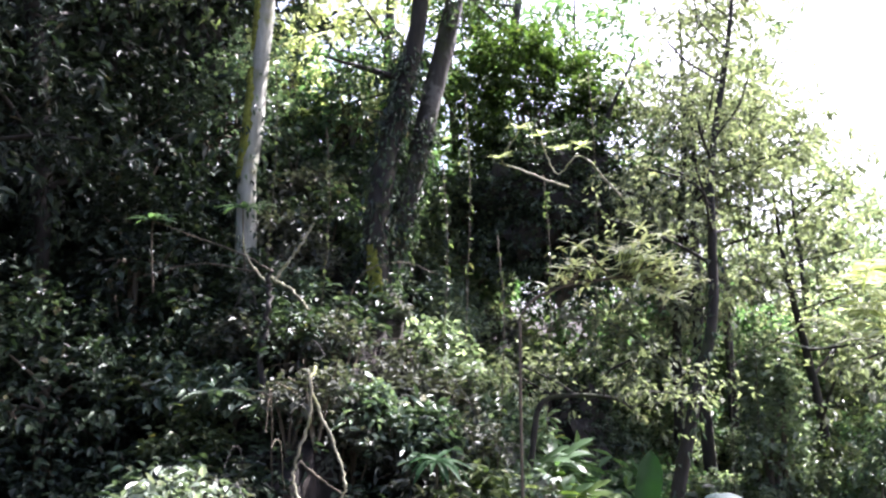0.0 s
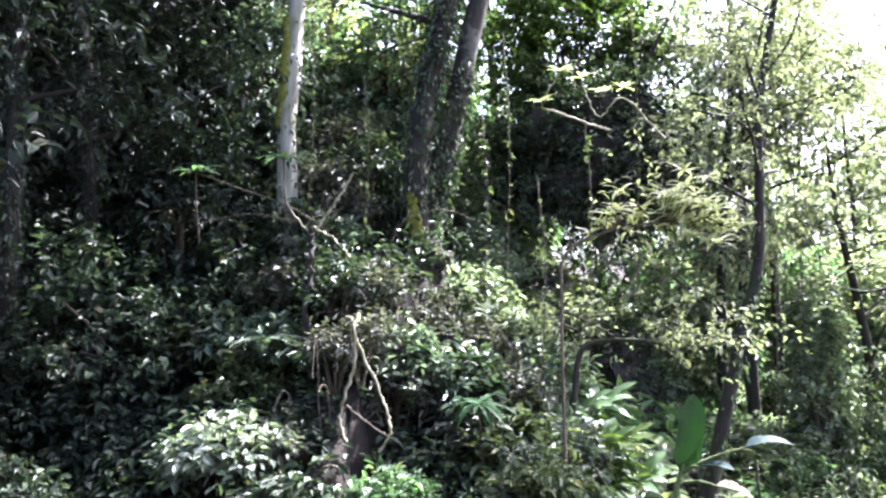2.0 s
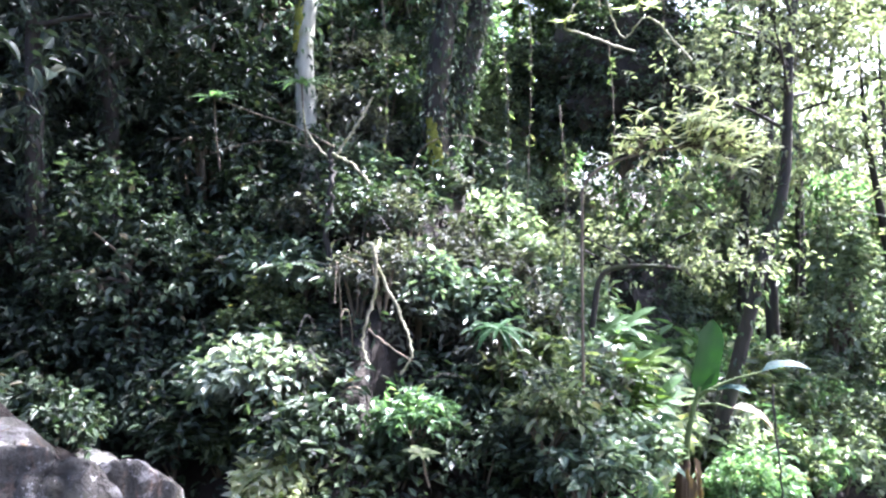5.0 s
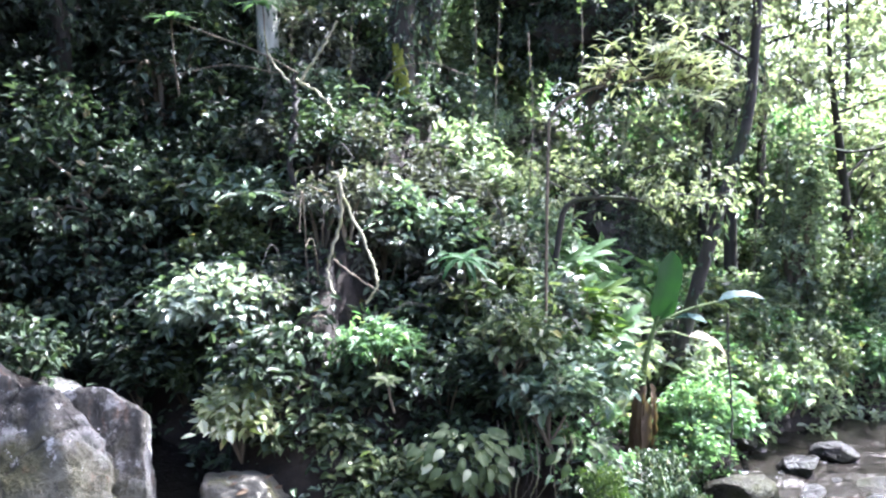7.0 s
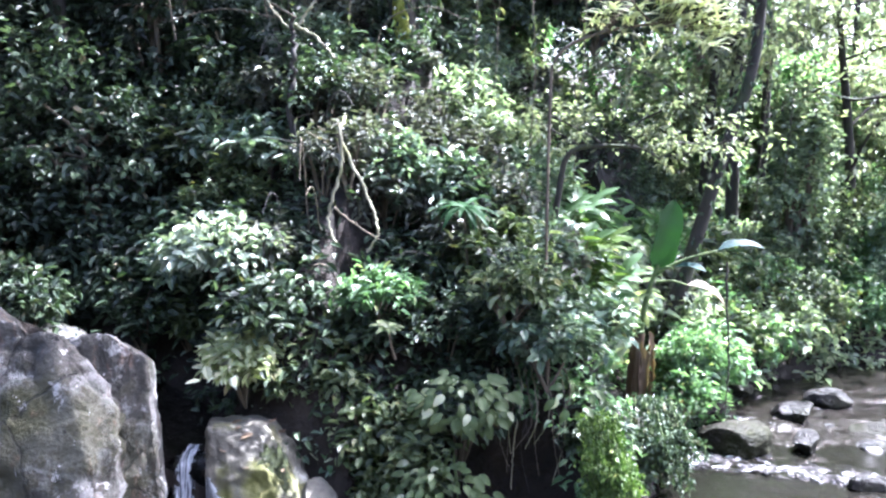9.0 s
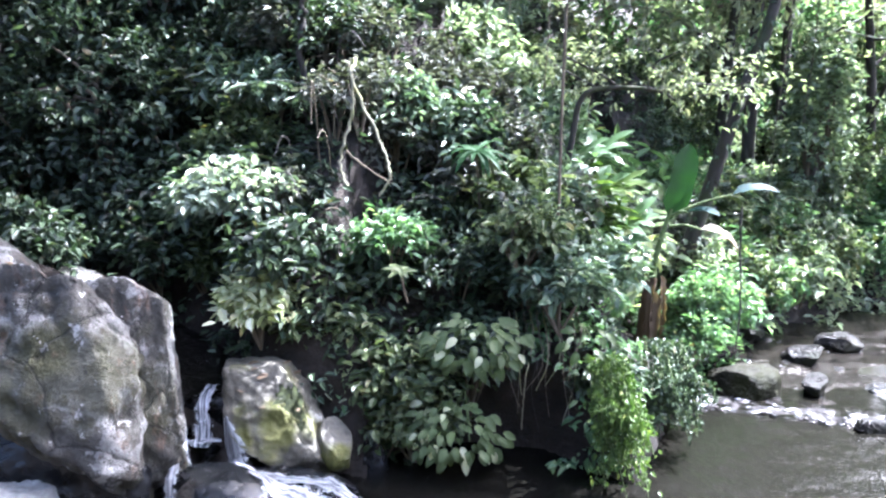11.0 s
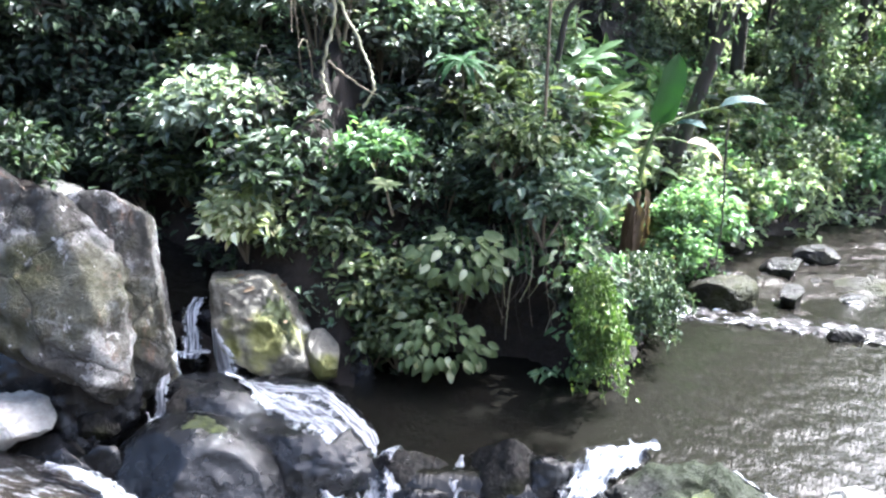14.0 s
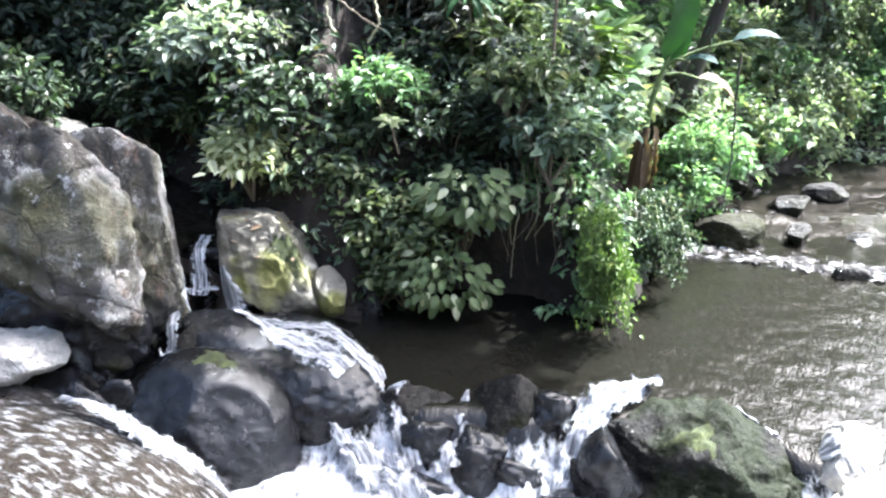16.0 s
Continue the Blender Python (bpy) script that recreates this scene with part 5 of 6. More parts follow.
for k, (x, y, h) in enumerate([(-0.72, 9.55, 0.3), (-0.4, 9.7, 0.32), (-1.05, 9.75, 0.3), (-0.75, 10.0, 0.26), (-0.1, 9.6, 0.35), (-1.3, 9.9, 0.3)]):
    bush(placed(x, y), (0.3, 0.28, h), (LEAF_DARK, LEAF_WITHERED)[k % 2], "low leafy growth at the foot of the tall trees", 440 + k, 34, 9, (0.11, 0.05), stems=3)
bush(placed(-3.3, 9.2), (0.75, 0.5, 0.8), LEAF_MID, "broad-leaved shrub with long pale branches", 418, 50, 8, (0.22, 0.07))

bush((0.55, 7.0, 1.0), (0.55, 0.5, 1.15), LEAF_DARK, "tall dark shrub above the pool", 419, 110, 9, (0.12, 0.055))
bush((0.85, 7.35, 0.9), (0.45, 0.45, 1.1), LEAF_DARK, "tall leafy shrub on the headland", 420, 120, 10, (0.13, 0.05))
bush((1.2, 10.6, 1.6), (0.8, 0.6, 1.2), LEAF_BRIGHT, "sunlit broad-leaved undergrowth by the river", 422, 70, 8, (0.3, 0.11))
bush((2.5, 11.0, 1.0), (0.9, 0.6, 1.2), LEAF_BRIGHT, "sunlit broad-leaved undergrowth by the river", 423, 70, 8, (0.26, 0.09))
bush((3.4, 11.4, 0.9), (0.9, 0.6, 1.2), LEAF_MID, "pale sunlit shrub across the river", 424, 80, 8, (0.2, 0.08))
bush((4.4, 11.8, 0.7), (0.9, 0.6, 1.1), LEAF_MID, "pale sunlit shrub across the river", 425, 80, 8, (0.2, 0.08))

bush((-1.25, 6.52, 0.25), (0.5, 0.3, 0.6), LEAF_GREY, "grey-green shrub crowding over the mossy stone", 431, 90, 9, (0.10, 0.05))
bush((-0.95, 6.3, 0.0), (0.34, 0.22, 0.42), LEAF_MID, "low shrub hanging beside the mossy stone", 432, 60, 9, (0.09, 0.05))
bush((-1.75, 6.85, 0.72), (0.4, 0.3, 0.42), LEAF_GREY, "grey-green shrub crowding over the mossy stone", 433, 60, 9, (0.10, 0.05))
bush((0.72, 6.5, 1.35), (0.55, 0.32, 0.6), LEAF_GREY, "pale leafy shrub above the undercut bank", 434, 90, 9, (0.10, 0.05))
bush((0.35, 6.55, 1.9), (0.5, 0.32, 0.5), LEAF_MID, "leafy shrub on the face of the bank", 435, 80, 9, (0.10, 0.05))
for k, (x, y, z) in enumerate([(-3.55, 7.6, 1.25), (-3.1, 7.75, 1.2), (-3.9, 7.9, 1.5)]):
    bush((x, y, z), (0.45, 0.32, 0.6), (LEAF_DARK, LEAF_MID)[k % 2], "dark leafy shrub at the shaded stream head", 450 + k, 60, 9, (0.12, 0.055))
bush((-0.62, 6.25, 0.1), (0.5, 0.35, 0.55), LEAF_MID, "low shrub trailing towards the pool", 426, 80, 9, (0.10, 0.055))
bush((-1.15, 6.45, 0.3), (0.42, 0.3, 0.42), LEAF_BRIGHT, "bright low shrub above the mossy boulder", 428, 80, 9, (0.09, 0.05))
bush((-1.75, 6.75, 0.9), (0.45, 0.4, 0.6), LEAF_GREY, "pale leafy shrub above the mossy boulder", 429, 80, 9, (0.10, 0.055))

bush(placed(1.62, 8.55), (0.34, 0.3, 1.0), LEAF_YELLOW, "sunlit yellow-green leaves beside the banana plant", 430, 26, 7, (0.24, 0.09), stems=5)
bush(placed(1.3, 8.75), (0.36, 0.3, 1.0), LEAF_CREEPER, "fresh green broad-leaved plant beside the banana", 431, 34, 8, (0.22, 0.08), stems=5)

# wild shrubs over the whole slope
_r = np.random.default_rng(21)
spots = []
tries = 0
while len(spots) < 300 and tries < 20000:
    tries += 1
    y = _r.uniform(6.2, 17)
    x = _r.uniform(-0.78, 0.78) * y
    s_, _b = streams(np.array([x]), np.array([y]))
    if s_[0] < 0.22 or (0.2 < x < 1.05 and y < 7.0) or (1.3 < x < 3.0 and 6.9 < y < 9.2) or y < 5.6 + 0.15 * x or (x < -2.2 and y < 6.6):
        continue
    gap = 0.36 + 0.035 * (y - 6)
    if any((x - a) ** 2 + (y - b) ** 2 < gap * gap for a, b in spots):
        continue
    spots.append((x, y))
for k, (x, y) in enumerate(spots):
    if x > 3:
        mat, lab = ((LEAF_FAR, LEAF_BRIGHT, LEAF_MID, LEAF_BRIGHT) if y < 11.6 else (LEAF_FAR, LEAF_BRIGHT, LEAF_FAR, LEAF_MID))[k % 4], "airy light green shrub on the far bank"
    elif x < -3:
        mat, lab = (LEAF_DARK, LEAF_SHADED, LEAF_GREY if y < 9.5 and x > -4.2 else LEAF_DARK)[k % 3], "dark glossy shrub on the shaded slope"
    else:
        mat, lab = ((LEAF_GREY, LEAF_FAR, LEAF_MID, LEAF_GREY, LEAF_WITHERED) if x > -0.6 and y > 7.8 else (LEAF_WITHERED, LEAF_DARK, LEAF_DARK, LEAF_GREY, LEAF_DARK) if x > -2.8 and y > 8.2 else (LEAF_DARK, LEAF_MID, LEAF_GREY, LEAF_DARK, LEAF_MID))[k % 5], "leafy green shrub on the slope"
    sc = _r.uniform(0.75, 1.25) * (1 + 0.05 * (y - 6))
    lf = _r.uniform(0.085, 0.135)
    if (0.75 < x < 1.7 and y < 7.2) or (-1.65 < x < -0.6 and y < 6.75) or (-2.3 < x < -0.45 and 6.9 < y < 8.7 and k % 4) or (-1.45 < x < -0.25 and 8.7 < y < 10.7) or (-1.6 < x < -0.75 and 6.9 < y < 8.0) or (0.9 < x < 2.4 and 7.8 < y < 10.0):
        continue
    bush(placed(x, y), (0.55 * sc, 0.5 * sc, 0.75 * sc), mat, lab, 500 + k, int(70 - 1.3 * y), 12, (lf, lf * _r.uniform(0.4, 0.55)), group="slope shrubs", stems=3)

for k, (x, y, sx, sz, mat) in enumerate([(-5.8, 8.8, 1.3, 1.5, LEAF_SHADED), (-6.6, 10.2, 1.4, 1.7, LEAF_SHADED), (-4.4, 10.6, 1.2, 1.6, LEAF_SHADED), (-5.6, 12.2, 1.6, 2.2, LEAF_SHADED), (-8.2, 11.5, 1.8, 2.2, LEAF_SHADED), (-7.4, 8.4, 1.3, 1.6, LEAF_SHADED), (-3.9, 13.0, 1.3, 2.0, LEAF_GREY), (-1.6, 14.0, 1.5, 1.9, LEAF_BRIGHT), (0.2, 13.2, 1.0, 1.7, LEAF_FAR)]):
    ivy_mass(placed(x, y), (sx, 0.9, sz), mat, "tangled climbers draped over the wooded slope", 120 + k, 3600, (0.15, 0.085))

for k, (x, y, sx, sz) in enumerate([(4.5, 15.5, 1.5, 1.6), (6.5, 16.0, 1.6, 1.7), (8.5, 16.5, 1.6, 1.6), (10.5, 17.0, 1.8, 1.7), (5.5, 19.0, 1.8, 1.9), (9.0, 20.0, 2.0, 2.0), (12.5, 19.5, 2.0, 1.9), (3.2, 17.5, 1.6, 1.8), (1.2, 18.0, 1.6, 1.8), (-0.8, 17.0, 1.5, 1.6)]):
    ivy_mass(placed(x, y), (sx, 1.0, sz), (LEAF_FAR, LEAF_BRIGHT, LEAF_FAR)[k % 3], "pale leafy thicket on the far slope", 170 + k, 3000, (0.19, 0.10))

# Backdrop added to close bright sky gaps; its leaves are coloured near-black.
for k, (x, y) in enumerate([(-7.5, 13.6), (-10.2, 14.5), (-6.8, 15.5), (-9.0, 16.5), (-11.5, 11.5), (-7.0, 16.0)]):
    ivy_mass(placed(x, y), (2.6, 1.2, 4.6), LEAF_SHADED, "dark leafy thicket added along the ridge to block the sky", 190 + k, 6500, (0.22, 0.12), True)
for k in range(16):
    x, y = _r.uniform(-2.3, 1.0), _r.uniform(7.2, 9.4)
    bush(placed(x, y, 0.1), (0.5, 0.45, 0.75), LEAF_WITHERED, "half-withered greyish shrub on the slope", 700 + k, 34, 8, (0.10, 0.045), group="slope shrubs", stems=6)

# The sunny gap between the trunks is made with light leaf colours.
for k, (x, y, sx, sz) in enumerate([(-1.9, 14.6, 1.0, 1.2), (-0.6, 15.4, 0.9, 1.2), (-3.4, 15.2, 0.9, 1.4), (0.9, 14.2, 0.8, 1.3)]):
    ivy_mass(placed(x, y, 0.6), (sx, 0.8, sz), (LEAF_YELLOW, LEAF_BRIGHT)[k % 2], "foliage coloured sunlit yellow-green between the trunks", 220 + k, 1800, (0.17, 0.085))

# low undergrowth over the slope, past counting
def undergrowth(name, x0, x1, y0, y1, count, mat, label, seed, leaf):
    rng = np.random.default_rng(seed)
    x, y = rng.uniform(x0, x1, count), rng.uniform(y0, y1, count)
    s, _ = streams(x, y)
    keep = (s > 0.05) & (y > 5.6 + 0.12 * x) & ~((x > 0.2) & (x < 1.0) & (y < 6.75)) & ~((x > 1.3) & (x < 2.5) & (y < 8.4))
    x, y = x[keep], y[keep]
    per = 7
    e = 0.05
    base = np.stack([x, y, height(x, y)], 1)
    nrm = unit(np.stack([(height(x - e, y) - height(x + e, y)) / (2 * e), (height(x, y - e) - height(x, y + e)) / (2 * e), np.ones_like(x)], 1))
    tip = base + nrm * rng.uniform(0.05, 0.35, (len(x), 1)) + rng.normal(0, 0.04, (len(x), 3))
    V, F = sprays(rng, tip, nrm, per, leaf[0], leaf[1], 0.35, reach=leaf[0], spread=1.0)
    me = mesh_quads(name, V, F)
    me.materials.append(mat)
    tagged(new(name, me), label, "undergrowth", kind="stuff")

undergrowth("undergrowth", -9, -2.6, 6.3, 14, 2600, LEAF_DARK, "low dark undergrowth covering the shaded slope", 31, (0.13, 0.065))
undergrowth("undergrowth", -2.8, 0.6, 6.2, 13, 1500, LEAF_DARK, "low dark-green undergrowth covering the bank", 32, (0.12, 0.06))
undergrowth("undergrowth", 0.5, 3.2, 6.0, 13, 2000, LEAF_BRIGHT, "bright low undergrowth by the river", 33, (0.12, 0.05))
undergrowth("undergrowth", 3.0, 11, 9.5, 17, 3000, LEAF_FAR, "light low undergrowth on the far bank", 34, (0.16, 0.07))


# ---------- plants with leaves that can be told apart ----------
def blade(name, L, W, n=9, bend=0.6, shape="ovate", fold=0.12, wave=0.0):
    """One leaf blade lying along +y, its face up, bending down towards the tip."""
    u = np.linspace(0, 1, n + 1)
    if shape == "strap":
        w = np.minimum(1, u * 7 + 0.25) * np.clip((1 - u) * 2.6, 0, 1) ** 0.8
    elif shape == "banana":
        w = np.clip(u * 5, 0.06, 1) * np.clip((1 - u) * 4.5, 0, 1) ** 0.6
    else:
        w = np.sin(np.pi * np.clip(u, 0.03, 1) ** 0.75) ** 0.8
    w = np.maximum(w, 0.02) * W / 2
    ang = -bend * u
    y = np.concatenate([[0], np.cumsum(np.cos(ang[:-1]) * L / n)])
    z = np.concatenate([[0], np.cumsum(np.sin(ang[:-1]) * L / n)])
    q = np.array([-1, -0.5, 0, 0.5, 1.0])
    X = w[:, None] * q[None]
    Z = z[:, None] + np.abs(q)[None] * w[:, None] * fold * 2 + wave * W * np.sin(u * 22)[:, None] * np.abs(q)[None]
    V = np.stack([X, np.broadcast_to(y[:, None], X.shape), Z], -1).reshape(-1, 3)
    i = np.arange(n)[:, None] * 5 + np.arange(4)[None]
    F = np.stack([i, i + 1, i + 6, i + 5], -1).reshape(-1, 4)
    return mesh_quads(name, V, F, True)


def facing(origin, along, up, scale=1.0):
    """A pose with +y along the leaf and +z as near as may be to up."""
    y = Vector(along).normalized()
    x = y.cross(Vector(up)).normalized()
    z = x.cross(y)
    return Matrix(((x.x * scale, y.x * scale, z.x * scale, origin[0]), (x.y * scale, y.y * scale, z.y * scale, origin[1]), (x.z * scale, y.z * scale, z.z * scale, origin[2]), (0, 0, 0, 1)))


def rosette(base, count, L, W, mat, label, seed, bend=0.9, rise=0.7, shape="strap", name="rosette_plant", stalk=0.0, tilt=(0, -0.3, 0)):
    rng = np.random.default_rng(seed)
    ob = thing(name, (base[0], base[1], base[2] - stalk), label, "plant", "rosette plants")
    if stalk:
        part("stalk", mesh_quads("stalk", *tube(smooth_line([(0.05, 0.05, 0), (0.02, 0, stalk * 0.5), (0, 0, stalk)], 8), 0.012, 6), True), TWIG, ob)
    forms = [blade("leaf", L, W, 9, bend * f, shape) for f in (0.7, 1.0, 1.3)]
    for k in range(count):
        az = k * 2.4 + rng.normal(0, 0.2)
        v = Vector((math.cos(az), math.sin(az), rise * rng.uniform(0.1, 1.6))) + Vector(tilt)
        o = part("leaf", forms[k % 3], mat, ob)
        o.matrix_basis = facing((0, 0, stalk), v, (0, -0.3, 1), rng.uniform(0.75, 1.15))
    return ob


def pinnate(name, L, leaflet, pairs, droop=0.5):
    """A feathery frond along +y: a stalk with pairs of narrow leaflets."""
    u = np.linspace(0, 1, 14)
    line = np.stack([np.zeros(14), L * u, -droop * L * u ** 2 + 0.25 * L * u], 1)
    pieces = [tube(line, np.linspace(0.008, 0.002, 14), 4)]
    v = np.repeat(np.linspace(0.14, 0.99, pairs), 2)
    p = np.stack([np.zeros(2 * pairs), L * v, -droop * L * v ** 2 + 0.25 * L * v], 1)
    sgn = np.tile([1.0, -1.0], pairs)
    axis = np.stack([sgn, np.full(2 * pairs, 0.45), np.full(2 * pairs, -0.25)], 1)
    size = leaflet * np.sin(np.pi * (0.12 + 0.85 * v)) ** 0.7
    pieces.append(leaves(p, axis, np.broadcast_to(np.array([0, 0, 1.0]), (2 * pairs, 3)), size, size * 0.26, 0.15))
    return mesh_quads(name, *joined(pieces))


def fern(base, count, L, leaflet, mat, label, seed, pairs=14, rise=0.8, name="fern"):
    rng = np.random.default_rng(seed)
    ob = thing(name, base, label, "fern", "ferns")
    forms = [pinnate("frond", L, leaflet, pairs, d) for d in (0.4, 0.6, 0.8)]
    for k in range(count):
        az = k * 2.4 + rng.normal(0, 0.25)
        o = part("frond", forms[k % 3], mat, ob)
        o.matrix_basis = facing((0, 0, 0), (math.cos(az), math.sin(az), rise * rng.uniform(0.3, 1.4)), (0, 0, 1), rng.uniform(0.7, 1.15))
    return ob


def vine(points, radius, mat, label, name="vine", leaf_mat=None, seed=0, count=0, leaf=(0.08, 0.04)):
    rng = np.random.default_rng(seed)
    base = np.asarray(points[0], float)
    line = smooth_line(catenate(points, base), 30)
    line += rng.normal(0, radius * 0.35, line.shape)
    me = mesh_quads(name, *tube(line, np.linspace(radius, radius * 0.6, 30), 6, 0.1, rng), True)
    me.materials.append(mat)
    ob = new(name, me)
    ob.location = base
    tagged(ob, label, "vine", "hanging vines and roots")
    if count:
        i = rng.integers(3, 30, count)
        d = unit(rng.normal(0, 1, (count, 3)))
        part("foliage", mesh_quads("foliage", *leaves(line[i], d + np.array([0, 0, -0.3]), np.array([0, -0.4, 1.0]) + rng.normal(0, 0.3, (count, 3)), rng.uniform(0.7, 1.2, count) * leaf[0], leaf[1])), leaf_mat, ob)
    return ob


for k in range(34):
    x, y = _r.uniform(-2.6, 1.4), _r.uniform(7.0, 9.6)
    g = ground_at(x, y)
    dx, h = _r.normal(0, 0.35), _r.uniform(0.5, 1.1)
    vine([(x, y, g), (x + dx * 0.3, y - 0.15, g + h * 0.8), (x + dx, y - 0.25, g + h), (x + dx * 1.7, y - 0.35, g + h * _r.uniform(0.5, 0.9))], _r.uniform(0.005, 0.010), (TWIG, BARK_DARK, BARK_GREY)[k % 3], "thin bare twig arching over the slope", "twig")

# tufts of the sapling, thickest at its far end
_t = np.random.default_rng(91)
_strap = [blade("leaf", 0.24, 0.05, 7, b_, "strap", 0.12) for b_ in (0.5, 0.9, 1.3)]
_base = Vector(sapling.location)
for k in range(52):
    u = max(0.0, 1 - abs(_t.normal(0, 0.42)))
    c = Vector((1.0 + 1.42 * u + _t.normal(0, 0.07), 7.18 + _t.normal(0, 0.13), 4.68 + _t.normal(0, 0.21) + 0.1 * (k % 3 - 1)))
    hang = Vector((c.x * 0.9 + 0.1, 7.22, 4.42 + 0.08 * c.x))
    twig = part("twig", mesh_quads("twig", *tube(smooth_line([tuple(hang - _base), tuple((hang + c) / 2 - _base + Vector((0, 0, -0.03))), tuple(c - _base)], 6), np.linspace(0.007, 0.0035, 6), 5), True), TWIG, sapling)
    for n_ in range(8):
        a_ = n_ * 0.785 + _t.uniform(0, 0.6)
        part("leaf", _strap[n_ % 3], LEAF_YELLOW, twig).matrix_basis = facing(c - _base, (math.cos(a_), math.sin(a_), _t.uniform(0.0, 0.9)), (0, -0.3, 1), _t.uniform(0.6, 1.0))

# the banana plant on the bank's corner
def banana():
    ob = thing("banana_plant", (1.94, 8.3, 0.5), "young banana plant with one erect leaf and withered sheaths", "banana plant")
    part("pseudostem", mesh_quads("pseudostem", *tube(smooth_line([(0.0, 0, -0.25), (-0.02, 0, 0.2), (0.0, 0, 0.55), (0.03, 0, 0.78)], 16), np.linspace(0.10, 0.055, 16), 10, 0.14, np.random.default_rng(1)), True), DRY_STEM, ob, "brown fibrous banana stem")
    part("upper_stem", mesh_quads("upper_stem", *tube(smooth_line([(0.02, 0, 0.70), (0.05, 0, 1.0), (0.11, 0, 1.3), (0.19, 0, 1.58)], 14), np.linspace(0.045, 0.02, 14), 8, 0.05, np.random.default_rng(2)), True), GREEN_STEM, ob, "slim yellow-green upper stem")
    erect = blade("erect_leaf", 0.90, 0.32, 14, 0.25, "banana", 0.10, 0.02)
    part("erect_leaf", erect, LEAF_BANANA, ob, "broad green leaf standing upright").matrix_basis = facing((0.17, 0, 1.45), (0.27, 0.05, 1), (0.3, -1, 0.1))
    long_blade = blade("drooping_leaf", 0.62, 0.24, 10, 0.8, "banana", 0.2, 0.02)
    for k, (o, d, petiole, mat, sc) in enumerate([((0.19, 0, 1.5), (0.93, -0.1, 0.38), 0.70, LEAF_BLUE, 0.85), ((0.19, -0.02, 1.5), (0.7, -0.6, 0.35), 0.2, LEAF_BLUE, 0.6), ((0.18, 0, 1.38), (0.95, -0.2, -0.05), 0.34, LEAF_DRY, 0.85),
                                                 ((0.12, 0, 1.2), (-0.75, -0.3, 0.1), 0.15, LEAF_BANANA, 1.0), ((0.05, -0.03, 0.8), (-0.6, -0.4, -0.25), 0.2, LEAF_FAR, 0.95), ((0.19, 0, 1.5), (-0.5, 0.5, 0.8), 0.2, LEAF_CREEPER, 0.7)]):
        v = Vector(d).normalized()
        e = Vector(o) + v * petiole
        stalk_ = part("petiole", mesh_quads("petiole", *tube(smooth_line([o, tuple(Vector(o) + v * petiole * 0.5 + Vector((0, 0, 0.03))), tuple(e)], 8), np.linspace(0.02, 0.01, 8), 6), True), GREEN_STEM, ob)
        part("drooping_leaf", long_blade if mat is LEAF_BLUE else blade("drooping_leaf", 0.62, 0.26, 10, 1.1, "banana", 0.2, 0.03), mat, stalk_).matrix_basis = facing(e, v, (0, -0.2, 1), sc)
    rng = np.random.default_rng(3)
    for k in range(11):
        az = rng.uniform(-3.1, 0.4)
        part("withered_leaf", blade("withered_leaf", rng.uniform(0.4, 0.75), rng.uniform(0.06, 0.12), 8, 0.5, "strap", 0.3, 0.12), LEAF_DRY, ob, "withered brown hanging leaf").matrix_basis = facing((0.06 + 0.07 * math.cos(az), 0.07 * math.sin(az), rng.uniform(0.3, 0.85)), (0.25 * math.cos(az), 0.25 * math.sin(az), -1), (math.cos(az), math.sin(az), 0.2))


banana()


# the broad-leaved bush over the pool
def broad_bush(base, centres, label, seed):
    rng = np.random.default_rng(seed)
    ob = thing("broadleaf_bush", base, label, "shrub", "bank shrubs")
    forms = [blade("leaf", 0.14, 0.075, 8, bnd, "ovate", 0.1, 0.01) for bnd in (0.5, 0.8, 1.2)]
    old = [blade("old_leaf", 0.14, 0.075, 8, bnd, "ovate", 0.12, 0.02) for bnd in (0.7, 1.2)]
    for (cx, cy, cz), spread, count in centres:
        c = Vector((cx, cy, cz)) - Vector(base)
        for k in range(count):
            d = Vector(rng.normal(0, 1, 3))
            d.y = -abs(d.y) * 0.7
            d.normalize()
            p = c + Vector((d.x * spread, d.y * spread * 0.6, d.z * spread * 0.62)) * rng.uniform(0.35, 1.0) ** 0.5
            aged = k % 9 == 4
            o = part("old_leaf" if aged else "leaf", old[k % 2] if aged else forms[k % 3], LEAF_YELLOW if aged else LEAF_BROAD, ob, "yellowing leaf" if aged else "")
            o.matrix_basis = facing(p, (d.x + rng.normal(0, 0.3), d.y - 0.15, -0.45 + 0.5 * d.z + rng.normal(0, 0.2)), (rng.normal(0, 0.25), -0.75, 0.9), rng.uniform(0.6, 1.1))
        for k in range(5):
            e = c + Vector(rng.normal(0, 1, 3)).normalized() * spread * 0.4
            part("stem", mesh_quads("stem", *tube(smooth_line([(0, 0, -0.2), tuple(c * 0.55 + Vector((0, 0.1, 0.1))), tuple(e)], 8), np.linspace(0.014, 0.005, 8), 5), True), GREEN_STEM, ob)


broad_bush((0.0, 6.65, 0.75), [((-0.02, 6.2, 1.25), 0.46, 135), ((-0.25, 6.08, 0.45), 0.50, 120)], "large-leaved pale green bush overhanging the pool", 61)
broad_bush((-1.15, 6.75, 0.9), [((-0.98, 6.35, 0.95), 0.28, 14)], "broad-leaved bush at the foot of the bank", 62)
broad_bush((1.0, 6.75, 1.0), [((0.95, 6.3, 1.25), 0.25, 14)], "broad-leaved bush on the bank's corner", 63)

